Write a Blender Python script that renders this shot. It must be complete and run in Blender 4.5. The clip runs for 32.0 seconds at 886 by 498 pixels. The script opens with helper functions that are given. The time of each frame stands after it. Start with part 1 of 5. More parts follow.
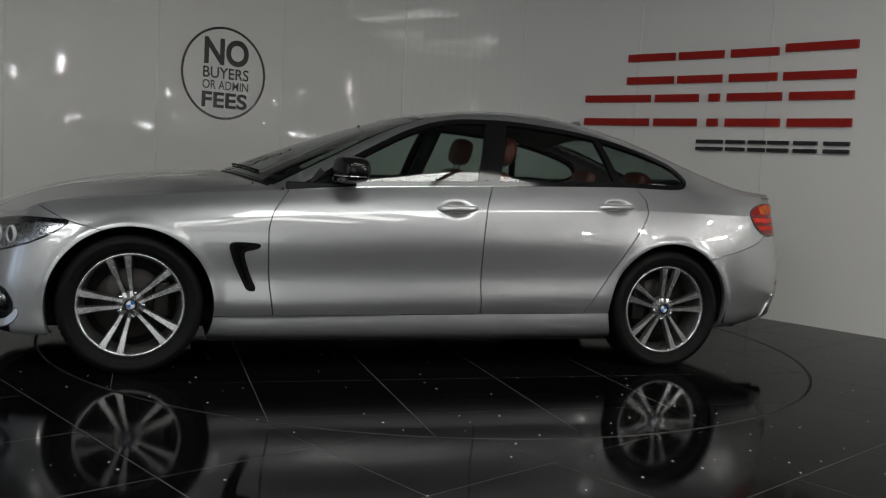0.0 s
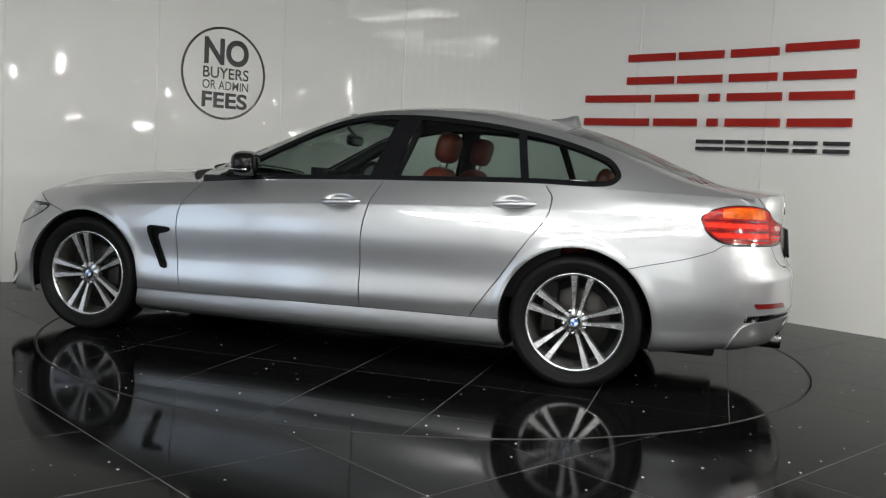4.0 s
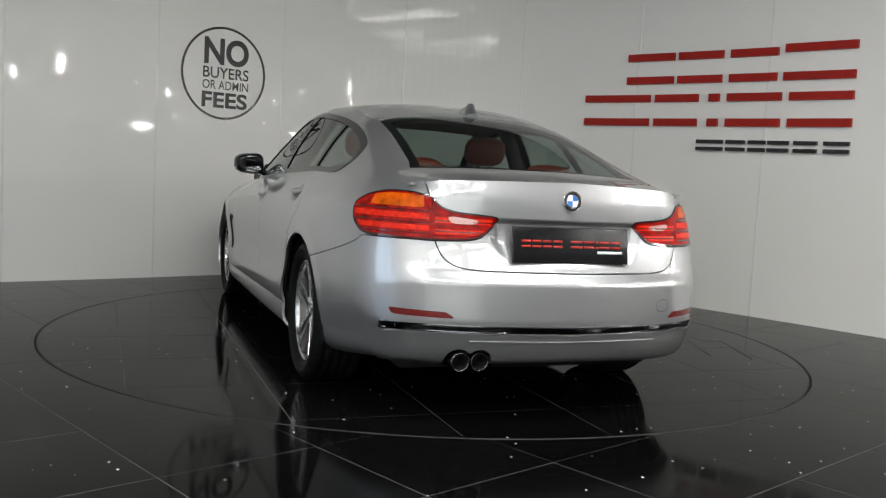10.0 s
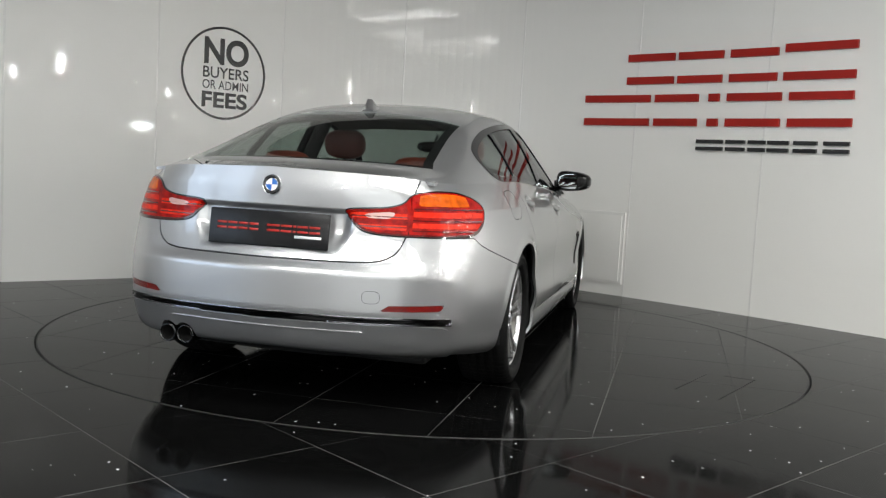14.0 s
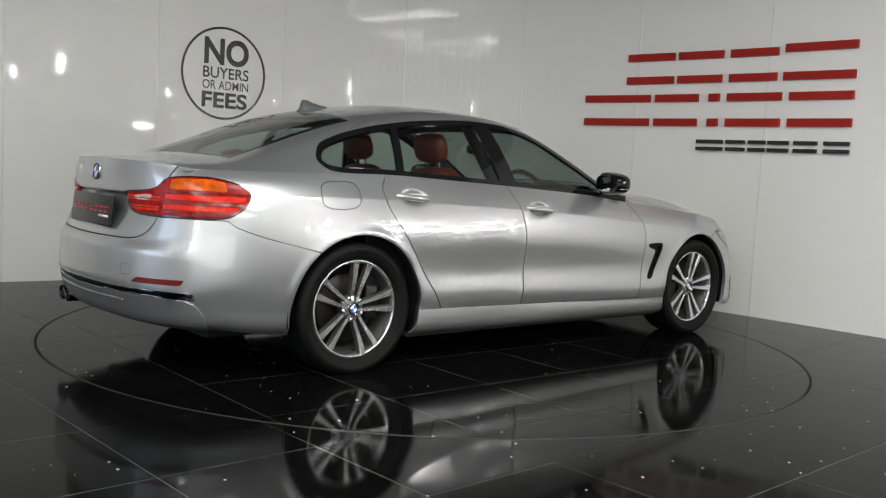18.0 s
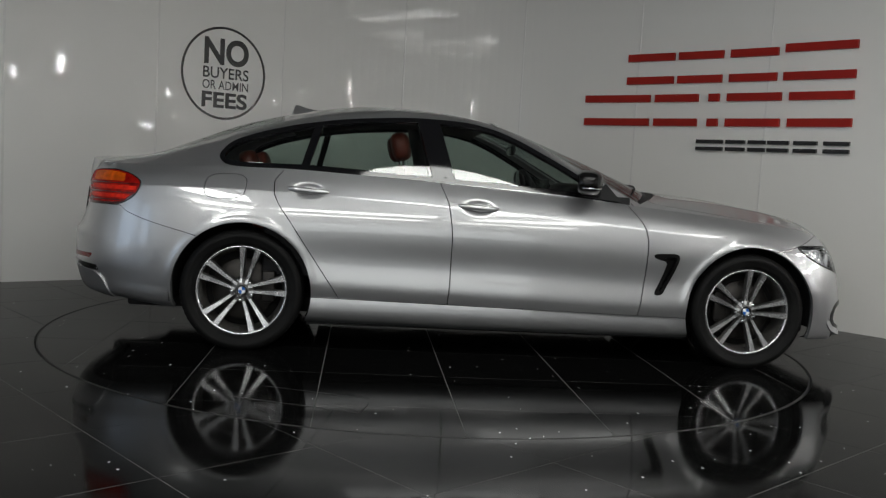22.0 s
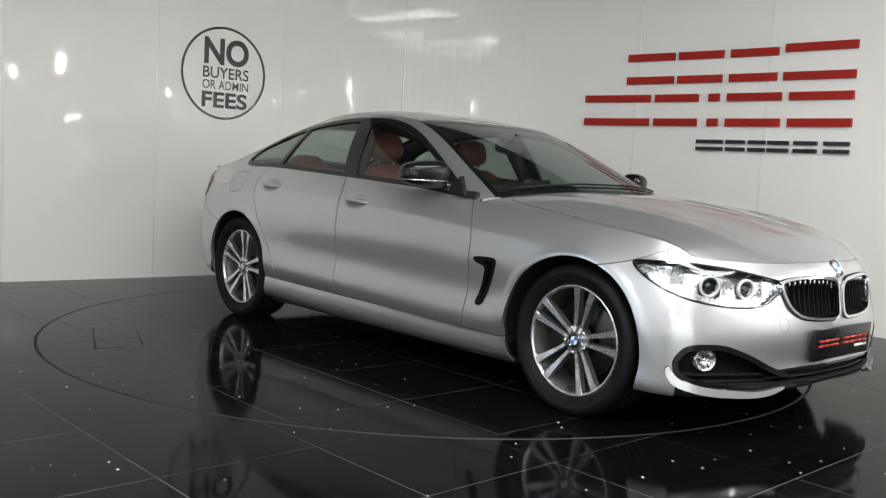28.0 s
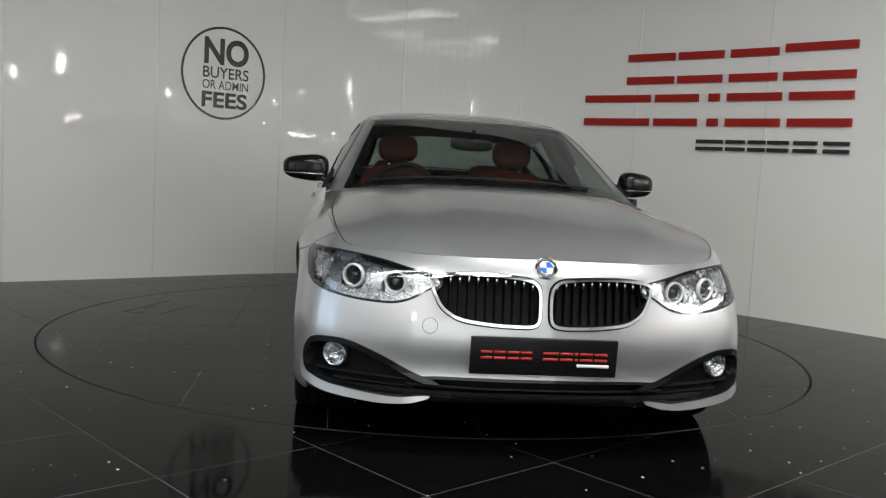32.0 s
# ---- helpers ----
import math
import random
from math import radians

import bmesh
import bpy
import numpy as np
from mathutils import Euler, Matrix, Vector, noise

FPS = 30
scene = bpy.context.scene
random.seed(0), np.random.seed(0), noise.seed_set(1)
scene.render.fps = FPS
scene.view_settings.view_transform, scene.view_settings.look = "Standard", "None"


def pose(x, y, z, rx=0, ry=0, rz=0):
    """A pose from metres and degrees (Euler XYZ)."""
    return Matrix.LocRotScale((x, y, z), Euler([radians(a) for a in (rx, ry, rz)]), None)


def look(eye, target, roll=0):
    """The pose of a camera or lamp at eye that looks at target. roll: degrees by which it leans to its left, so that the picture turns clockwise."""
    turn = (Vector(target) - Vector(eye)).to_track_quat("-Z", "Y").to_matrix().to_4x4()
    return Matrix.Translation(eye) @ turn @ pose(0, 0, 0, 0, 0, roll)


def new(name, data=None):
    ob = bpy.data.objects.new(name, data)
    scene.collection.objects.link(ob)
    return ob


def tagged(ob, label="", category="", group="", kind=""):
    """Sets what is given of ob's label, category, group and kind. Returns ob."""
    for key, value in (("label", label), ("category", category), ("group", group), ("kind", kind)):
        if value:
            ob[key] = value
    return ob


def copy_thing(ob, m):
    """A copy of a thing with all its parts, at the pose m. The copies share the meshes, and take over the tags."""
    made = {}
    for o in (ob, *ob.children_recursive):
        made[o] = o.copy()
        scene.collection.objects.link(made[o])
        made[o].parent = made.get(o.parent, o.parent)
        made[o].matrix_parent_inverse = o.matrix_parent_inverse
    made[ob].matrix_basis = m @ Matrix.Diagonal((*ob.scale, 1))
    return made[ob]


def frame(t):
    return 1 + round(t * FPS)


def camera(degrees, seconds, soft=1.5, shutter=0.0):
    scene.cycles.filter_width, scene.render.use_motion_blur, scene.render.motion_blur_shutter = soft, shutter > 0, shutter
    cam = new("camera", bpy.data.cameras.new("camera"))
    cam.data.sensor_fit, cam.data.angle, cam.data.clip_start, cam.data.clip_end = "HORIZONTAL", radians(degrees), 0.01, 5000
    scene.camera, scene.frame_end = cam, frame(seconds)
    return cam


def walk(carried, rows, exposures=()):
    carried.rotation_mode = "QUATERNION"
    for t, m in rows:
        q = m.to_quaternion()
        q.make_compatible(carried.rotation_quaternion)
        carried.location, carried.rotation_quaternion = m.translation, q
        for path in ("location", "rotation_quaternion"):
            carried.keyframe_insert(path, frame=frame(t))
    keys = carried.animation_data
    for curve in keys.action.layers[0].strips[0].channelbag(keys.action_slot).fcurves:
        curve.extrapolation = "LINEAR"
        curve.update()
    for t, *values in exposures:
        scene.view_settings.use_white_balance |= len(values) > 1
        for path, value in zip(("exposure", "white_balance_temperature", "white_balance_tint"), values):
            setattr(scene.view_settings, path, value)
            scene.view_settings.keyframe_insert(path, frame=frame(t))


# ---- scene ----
# ---------- camera and path ----------
CAM = (0.0, -5.629, 1.0075)
AIM_YAW, AIM_PITCH, AIM_ROLL = 0.7375, -4.843, 3.206
cam = camera(51.7, 32.0, soft=1.25)
_yaw, _pit = radians(AIM_YAW), radians(AIM_PITCH)
_aim = Vector(CAM) + Vector((math.sin(_yaw) * math.cos(_pit), math.cos(_yaw) * math.cos(_pit), math.sin(_pit)))
EYE_POSE = look(CAM, _aim, AIM_ROLL)
EXPOSURES = [(0.0, -0.90), (1.0, -0.80), (3.0, -0.05), (6.0, 0.38), (8.0, 0.28), (9.0, 0.14), (11.0, 0.10), (12.0, 0.16), (13.0, 0.36), (14.0, 0.36), (17.0, 0.36), (19.0, -0.02), (20.0, -0.28),
             (22.0, -0.58), (23.0, -0.32), (25.0, 0.00), (28.0, 0.52), (30.0, 0.42), (31.0, 0.30), (32.0, 0.00)]
walk(cam, [(0.0, EYE_POSE), (32.0, EYE_POSE)], EXPOSURES)

# ---------- light ----------
world = bpy.data.worlds.new("world")
scene.world = world
world.use_nodes = True
world.node_tree.nodes["Background"].inputs[0].default_value = (0.8, 0.85, 0.9, 1)
world.node_tree.nodes["Background"].inputs[1].default_value = 0.02


def area_lamp(name, at, target, sx, sy, power, color=(0.945, 0.985, 0.958)):
    d = bpy.data.lights.new(name, "AREA")
    d.shape, d.size, d.size_y, d.energy, d.color = "RECTANGLE", sx, sy, power, color
    ob = new(name, d)
    ob.matrix_world = look(at, target)
    return ob


# ---------- materials ----------
def nodes_of(name):
    m = bpy.data.materials.new(name)
    m.use_nodes = True
    return m, m.node_tree, m.node_tree.nodes["Principled BSDF"]


def surface(name, color, rough=0.5, metal=0.0, coat=0.0, coat_rough=0.03, grain=0.0, grain_scale=60.0, vary=0.0,
            vary_scale=3.0, bump=0.0, bump_scale=200.0, spec=0.5, emit=0.0, coat_ior=1.5):
    m, nt, b = nodes_of(name)
    link = nt.links.new
    b.inputs["Base Color"].default_value = (*color, 1)
    b.inputs["Roughness"].default_value = rough
    b.inputs["Metallic"].default_value = metal
    b.inputs["Coat Weight"].default_value = coat
    b.inputs["Coat Roughness"].default_value = coat_rough
    b.inputs["Specular IOR Level"].default_value = spec
    b.inputs["Coat IOR"].default_value = coat_ior
    if emit:
        b.inputs["Emission Color"].default_value = (*color, 1)
        b.inputs["Emission Strength"].default_value = emit
    tc = nt.nodes.new("ShaderNodeTexCoord")
    if vary:
        n = nt.nodes.new("ShaderNodeTexNoise")
        n.inputs["Scale"].default_value, n.inputs["Detail"].default_value = vary_scale, 5
        link(tc.outputs["Object"], n.inputs["Vector"])
        mix = nt.nodes.new("ShaderNodeMixRGB")
        mix.blend_type = "MULTIPLY"
        mix.inputs[0].default_value = 1.0
        mix.inputs[1].default_value = (*color, 1)
        ramp = nt.nodes.new("ShaderNodeMapRange")
        ramp.inputs["From Min"].default_value, ramp.inputs["From Max"].default_value = 0.3, 0.7
        ramp.inputs["To Min"].default_value, ramp.inputs["To Max"].default_value = 1 - vary, 1 + vary * 0.3
        link(n.outputs["Fac"], ramp.inputs["Value"])
        comb = nt.nodes.new("ShaderNodeCombineColor")
        for k in range(3):
            link(ramp.outputs[0], comb.inputs[k])
        link(comb.outputs[0], mix.inputs[2])
        link(mix.outputs[0], b.inputs["Base Color"])
    if grain:
        n2 = nt.nodes.new("ShaderNodeTexNoise")
        n2.inputs["Scale"].default_value, n2.inputs["Detail"].default_value = grain_scale, 3
        link(tc.outputs["Object"], n2.inputs["Vector"])
        r2 = nt.nodes.new("ShaderNodeMapRange")
        r2.inputs["To Min"].default_value, r2.inputs["To Max"].default_value = max(0, rough - grain), rough + grain
        link(n2.outputs["Fac"], r2.inputs["Value"])
        link(r2.outputs[0], b.inputs["Roughness"])
    if bump:
        n3 = nt.nodes.new("ShaderNodeTexNoise")
        n3.inputs["Scale"].default_value, n3.inputs["Detail"].default_value = bump_scale, 3
        link(tc.outputs["Object"], n3.inputs["Vector"])
        bp = nt.nodes.new("ShaderNodeBump")
        bp.inputs["Strength"].default_value, bp.inputs["Distance"].default_value = bump, 0.01
        link(n3.outputs["Fac"], bp.inputs["Height"])
        link(bp.outputs[0], b.inputs["Normal"])
    return m


def pane(name, tint, gloss_rough=0.0, base=0.085):
    """Clear or tinted sheet glass: light passes with the tint, and mirrors off more towards grazing."""
    m = bpy.data.materials.new(name)
    m.use_nodes = True
    nt = m.node_tree
    nt.nodes.remove(nt.nodes["Principled BSDF"])
    tr, gl, lw, pw, mr, mx = (nt.nodes.new("ShaderNode" + k) for k in ("BsdfTransparent", "BsdfGlossy", "LayerWeight", "Math", "MapRange", "MixShader"))
    tr.inputs[0].default_value = (*tint, 1)
    gl.inputs["Roughness"].default_value = gloss_rough
    lw.inputs["Blend"].default_value = 0.5
    pw.operation = "POWER"
    pw.inputs[1].default_value = 4.2
    mr.inputs["To Min"].default_value, mr.inputs["To Max"].default_value = base, 0.95
    link = nt.links.new
    link(lw.outputs["Facing"], pw.inputs[0])
    link(pw.outputs[0], mr.inputs["Value"])
    link(mr.outputs[0], mx.inputs[0])
    link(tr.outputs[0], mx.inputs[1])
    link(gl.outputs[0], mx.inputs[2])
    link(mx.outputs[0], nt.nodes["Material Output"].inputs[0])
    return m


def floor_tile_mat():
    m, nt, b = nodes_of("polished_black_tile")
    link = nt.links.new
    tc = nt.nodes.new("ShaderNodeTexCoord")
    info = nt.nodes.new("ShaderNodeObjectInfo")
    b.inputs["Roughness"].default_value = 0.06
    b.inputs["IOR"].default_value = 1.120
    shift = nt.nodes.new("ShaderNodeVectorMath")
    shift.operation = "MULTIPLY_ADD"
    link(info.outputs["Random"], shift.inputs[0])
    shift.inputs[1].default_value = (37.0, 53.0, 0.0)
    link(tc.outputs["Object"], shift.inputs[2])
    cloud = nt.nodes.new("ShaderNodeTexNoise")
    cloud.inputs["Scale"].default_value, cloud.inputs["Detail"].default_value = 2.2, 6
    link(shift.outputs[0], cloud.inputs["Vector"])
    rg = nt.nodes.new("ShaderNodeMapRange")
    rg.inputs["From Min"].default_value, rg.inputs["From Max"].default_value = 0.35, 0.75
    rg.inputs["To Min"].default_value, rg.inputs["To Max"].default_value = 0.05, 0.13
    link(cloud.outputs["Fac"], rg.inputs["Value"])
    link(rg.outputs[0], b.inputs["Roughness"])
    v = nt.nodes.new("ShaderNodeTexVoronoi")
    v.inputs["Scale"].default_value = 13
    link(shift.outputs[0], v.inputs["Vector"])
    lt = nt.nodes.new("ShaderNodeMath")
    lt.operation = "LESS_THAN"
    lt.inputs[1].default_value = 0.062
    link(v.outputs["Distance"], lt.inputs[0])
    sep = nt.nodes.new("ShaderNodeSeparateColor")
    link(v.outputs["Color"], sep.inputs[0])
    gt = nt.nodes.new("ShaderNodeMath")
    gt.operation = "GREATER_THAN"
    gt.inputs[1].default_value = 0.5
    link(sep.outputs[0], gt.inputs[0])
    mul = nt.nodes.new("ShaderNodeMath")
    mul.operation = "MULTIPLY"
    link(lt.outputs[0], mul.inputs[0])
    link(gt.outputs[0], mul.inputs[1])
    base = nt.nodes.new("ShaderNodeMapRange")
    base.inputs["To Min"].default_value, base.inputs["To Max"].default_value = 0.002, 0.004
    link(info.outputs["Random"], base.inputs["Value"])
    comb = nt.nodes.new("ShaderNodeCombineColor")
    for k in range(3):
        link(base.outputs[0], comb.inputs[k])
    mx = nt.nodes.new("ShaderNodeMixRGB")
    mx.inputs[2].default_value = (0.9, 0.9, 0.92, 1)
    link(mul.outputs[0], mx.inputs[0])
    link(comb.outputs[0], mx.inputs[1])
    link(mx.outputs[0], b.inputs["Base Color"])
    return m


def wall_mat():
    m, nt, b = nodes_of("glossy_white_wall_panel")
    link = nt.links.new
    tc = nt.nodes.new("ShaderNodeTexCoord")
    b.inputs["Base Color"].default_value = (0.82, 0.812, 0.788, 1)
    b.inputs["Roughness"].default_value = 0.12
    b.inputs["Specular IOR Level"].default_value = 0.16
    n = nt.nodes.new("ShaderNodeTexNoise")
    n.inputs["Scale"].default_value, n.inputs["Detail"].default_value = 5.0, 1.5
    link(tc.outputs["Object"], n.inputs["Vector"])
    bp = nt.nodes.new("ShaderNodeBump")
    bp.inputs["Strength"].default_value, bp.inputs["Distance"].default_value = 0.10, 0.011
    link(n.outputs["Fac"], bp.inputs["Height"])
    link(bp.outputs[0], b.inputs["Normal"])
    n2 = nt.nodes.new("ShaderNodeTexNoise")
    n2.inputs["Scale"].default_value, n2.inputs["Detail"].default_value = 1.1, 4
    link(tc.outputs["Object"], n2.inputs["Vector"])
    r = nt.nodes.new("ShaderNodeMapRange")
    r.inputs["To Min"].default_value, r.inputs["To Max"].default_value = 0.02, 0.05
    link(n2.outputs["Fac"], r.inputs["Value"])
    link(r.outputs[0], b.inputs["Roughness"])
    return m


M_PAINT = surface("silver_metallic_paint", (0.435, 0.440, 0.449), 0.37, 0.82, 1.0, 0.006, grain=0.05, grain_scale=900,
                  bump=0.006, bump_scale=1500, coat_ior=1.9)
M_BLACK = surface("gloss_black_trim", (0.008, 0.008, 0.009), 0.12, coat=0.6, grain=0.04)
M_CAP = surface("black_mirror_cap", (0.006, 0.006, 0.006), 0.16, spec=0.3, grain=0.04)
M_MATT = surface("matt_black_plastic", (0.009, 0.009, 0.010), 0.55, spec=0.2, grain=0.1, bump=0.1, bump_scale=400)
M_SLAT = surface("satin_black_slat", (0.004, 0.004, 0.004), 0.55, spec=0.08, grain=0.05)
# near-black for hollows and hidden parts: their shade is put into the colour
M_DARK = surface("shade_black", (0.004, 0.004, 0.004), 0.8)
M_CHROME = surface("chrome", (0.82, 0.83, 0.85), 0.06, 1.0, grain=0.02)
M_ALLOY = surface("machined_alloy", (0.66, 0.66, 0.67), 0.26, 0.9, coat=0.6, grain=0.06, grain_scale=300)
M_ALLOY_DK = surface("grey_painted_alloy", (0.10, 0.098, 0.095), 0.4, 0.6, coat=0.3, grain=0.06)
M_TYRE = surface("tyre_rubber", (0.0065, 0.0065, 0.0065), 0.6, spec=0.12, grain=0.12, vary=0.3, vary_scale=9, bump=0.15, bump_scale=120)
M_DKCHROME = surface("dark_chrome", (0.20, 0.20, 0.21), 0.10, 1.0, grain=0.03)
M_PALE = surface("pale_lamp_segment", (0.62, 0.36, 0.33), 0.15, coat=1.0)
M_BARREL = surface("dusty_grey_alloy", (0.15, 0.145, 0.135), 0.42, 0.75, vary=0.3, vary_scale=12, grain=0.08)
M_BRAKE = surface("brake_disc_steel", (0.045, 0.042, 0.04), 0.4, 0.9, grain=0.1, vary=0.3)
M_GLASS = pane("tinted_car_glass", (0.56, 0.64, 0.60))
M_SCREEN = pane("windscreen_glass", (0.45, 0.51, 0.485))
M_LENS = pane("clear_lamp_lens", (0.93, 0.94, 0.95), base=0.05)
M_REDGLASS = surface("red_lamp_lens", (0.34, 0.005, 0.003), 0.22, spec=0.12, coat=0.16, coat_rough=0.01, vary=0.6, vary_scale=30, grain=0.05, bump=0.35, bump_scale=55)
M_REDBRIGHT = surface("bright_red_lamp_segment", (0.72, 0.022, 0.007), 0.25, spec=0.12, coat=0.16, coat_rough=0.01, vary=0.35, vary_scale=45, bump=0.3, bump_scale=70)
M_CATEYE = surface("deep_red_reflector", (0.13, 0.004, 0.003), 0.25, coat=0.3, vary=0.2, vary_scale=50)
M_REDDARK = surface("deep_red_lamp_segment", (0.075, 0.002, 0.0015), 0.16, coat=0.6)
M_AMBER = surface("amber_lamp_segment", (0.60, 0.095, 0.003), 0.25, spec=0.12, coat=0.16, coat_rough=0.01, vary=0.45, vary_scale=28, bump=0.3, bump_scale=60)
M_REFL = surface("lamp_reflector", (0.52, 0.53, 0.55), 0.27, 1.0, grain=0.05, vary=0.15, vary_scale=18)
M_PILLAR = surface("black_window_trim", (0.006, 0.006, 0.007), 0.07, spec=0.4, grain=0.02)
M_PIPE = surface("black_chrome", (0.10, 0.10, 0.102), 0.22, 1.0, grain=0.05)
# pale satin of the strip that imitates the windscreen's top reflection
M_SATIN = surface("glint_strip_satin", (0.8, 0.8, 0.81), 0.38, 0.9, grain=0.05)
M_LAMPIN = surface("smoked_lamp_chrome", (0.32, 0.325, 0.335), 0.28, 1.0, grain=0.06, vary=0.2, vary_scale=14)
M_DRL = surface("milky_light_guide", (0.60, 0.61, 0.62), 0.25, coat=0.6)
M_LEATHER = surface("red_leather", (0.135, 0.021, 0.010), 0.42, grain=0.1, vary=0.25, vary_scale=8, bump=0.25, bump_scale=260)
M_LINER = surface("grey_headliner", (0.09, 0.087, 0.082), 0.9, bump=0.2, bump_scale=500)
M_BLUE = surface("blue_enamel", (0.02, 0.13, 0.48), 0.2, coat=1.0)
M_WHITE = surface("white_enamel", (0.8, 0.8, 0.8), 0.2, coat=1.0)
M_REDSIGN = surface("red_acrylic", (0.36, 0.016, 0.010), 0.4, spec=0.25, vary=0.12)
M_BLKSIGN = surface("black_acrylic", (0.010, 0.010, 0.011), 0.25, coat=0.4)
M_PLATE = surface("black_plate_acrylic", (0.006, 0.006, 0.007), 0.22, spec=0.3)
M_PLATERED = surface("red_plate_print", (0.40, 0.018, 0.012), 0.4)
# darkened base colour stands in for dim surroundings reflected in the mirror
M_MIRROR = surface("darkened_mirror_glass", (0.30, 0.31, 0.32), 0.01, 1.0)
M_TILE = floor_tile_mat()
M_WALL = wall_mat()
M_GROUT = surface("pale_grout", (0.09, 0.09, 0.088), 0.8, vary=0.3, vary_scale=6)
M_PAINTWALL = surface("matt_white_wall", (0.66, 0.66, 0.66), 0.8, vary=0.15, vary_scale=0.6, bump=0.1, bump_scale=60)
M_CEIL = surface("grey_ceiling", (0.16, 0.16, 0.162), 0.85, vary=0.25, vary_scale=0.5)
M_STRIP = surface("white_joint_strip", (0.82, 0.81, 0.79), 0.25, coat=0.3, vary=0.05)
M_LIT = surface("lit_diffuser", (1.0, 0.97, 0.92), 0.5, emit=6.0)
M_SPOT = surface("lit_spot_face", (1.0, 0.98, 0.94), 0.5, emit=170.0)
M_HOUSING = surface("white_lamp_housing", (0.7, 0.7, 0.7), 0.5, vary=0.1)
M_RINGDARK = surface("black_ring_gap", (0.004, 0.004, 0.004), 0.6)

# ---------- geometry helpers ----------
OX, OY = 0.3405, 0.1438          # the car's wheelbase centre, seen from the turntable's axis


def part(name, data, material, parent, label="", at=None):
    """ONE mesh object under a thing or a part. data: a bmesh or (verts, faces[, smooth])."""
    me = bpy.data.meshes.new(name)
    if isinstance(data, bmesh.types.BMesh):
        data.to_mesh(me)
        data.free()
        me.shade_smooth()
    else:
        me.from_pydata([tuple(map(float, p)) for p in data[0]], [], [tuple(f) for f in data[1]])
        if len(data) < 3 or data[2]:
            me.shade_smooth()
    me.materials.append(material)
    ob = new(name, me)
    ob.parent = parent
    if at is not None:
        ob.matrix_basis = at if isinstance(at, Matrix) else Matrix.Translation(at)
    if label:
        ob["label"] = label
    return ob


def empty(name, at=(0, 0, 0)):
    ob = new(name)
    ob.empty_display_size = 0.2
    ob.matrix_world = Matrix.Translation(at)
    return ob


def box(sx, sy, sz, at=(0, 0, 0), bevel=0.0, seg=2, taper=None):
    bm = bmesh.new()
    bmesh.ops.create_cube(bm, size=1)
    for v in bm.verts:
        v.co = Vector((v.co.x * sx, v.co.y * sy, v.co.z * sz))
        if taper and v.co.z > 0:
            v.co.x, v.co.y = v.co.x * taper[0], v.co.y * taper[1]
    if bevel:
        bmesh.ops.bevel(bm, geom=bm.edges[:] + bm.verts[:], offset=bevel, segments=seg, profile=0.6, affect="EDGES")
    bmesh.ops.translate(bm, verts=bm.verts, vec=at)
    return bm


def lathe(profile, n=48, axis="y"):
    """A solid of revolution about the y axis from (radius, offset) pairs."""
    vs, fs = [], []
    m = len(profile)
    for i in range(n):
        a = 2 * math.pi * i / n
        for r, h in profile:
            vs.append((r * math.cos(a), h, r * math.sin(a)) if axis == "y" else (r * math.cos(a), r * math.sin(a), h))
    for i in range(n):
        j = (i + 1) % n
        for k in range(m - 1):
            fs.append((i * m + k, j * m + k, j * m + k + 1, i * m + k + 1))
    return vs, fs


def tube(points, radius, n=8, closed=False):
    pts = [Vector(p) for p in points]
    vs, fs = [], []
    m = len(pts)
    for i, p in enumerate(pts):
        a = pts[(i - 1) % m] if (closed or i) else pts[0]
        b = pts[(i + 1) % m] if (closed or i < m - 1) else pts[-1]
        t = (b - a).normalized()
        up = Vector((0, 0, 1)) if abs(t.z) < 0.9 else Vector((1, 0, 0))
        s = t.cross(up).normalized()
        u = s.cross(t)
        for k in range(n):
            w = 2 * math.pi * k / n
            vs.append(p + radius * (math.cos(w) * s + math.sin(w) * u))
    for i in range(m if closed else m - 1):
        j = (i + 1) % m
        for k in range(n):
            fs.append((i * n + k, i * n + (k + 1) % n, j * n + (k + 1) % n, j * n + k))
    if not closed:
        fs.append(tuple(range(n - 1, -1, -1)))
        fs.append(tuple((m - 1) * n + k for k in range(n)))
    return vs, fs


def spline(xs, ys, x):
    """A smooth curve through the points that does not overshoot (x may be an array; xs rise)."""
    xs, ys, x = np.asarray(xs, float), np.asarray(ys, float), np.asarray(x, float)
    h, dl = np.diff(xs), np.diff(ys) / np.diff(xs)
    m = np.zeros_like(ys)
    m[0], m[-1] = dl[0], dl[-1]
    ok = dl[:-1] * dl[1:] > 0
    w1, w2 = 2 * h[1:] + h[:-1], h[1:] + 2 * h[:-1]
    with np.errstate(divide="ignore", invalid="ignore"):
        m[1:-1] = np.where(ok, (w1 + w2) / (w1 / dl[:-1] + w2 / dl[1:]), 0)
    i = np.clip(np.searchsorted(xs, x) - 1, 0, len(xs) - 2)
    t = (x - xs[i]) / h[i]
    tc = np.clip(t, 0, 1)
    t2, t3 = tc * tc, tc ** 3
    y = (2 * t3 - 3 * t2 + 1) * ys[i] + (t3 - 2 * t2 + tc) * h[i] * m[i] + (3 * t2 - 2 * t3) * ys[i + 1] + (t3 - t2) * h[i] * m[i + 1]
    return y + np.where(t < 0, t * h[i] * m[i], 0) + np.where(t > 1, (t - 1) * h[i] * m[i + 1], 0)


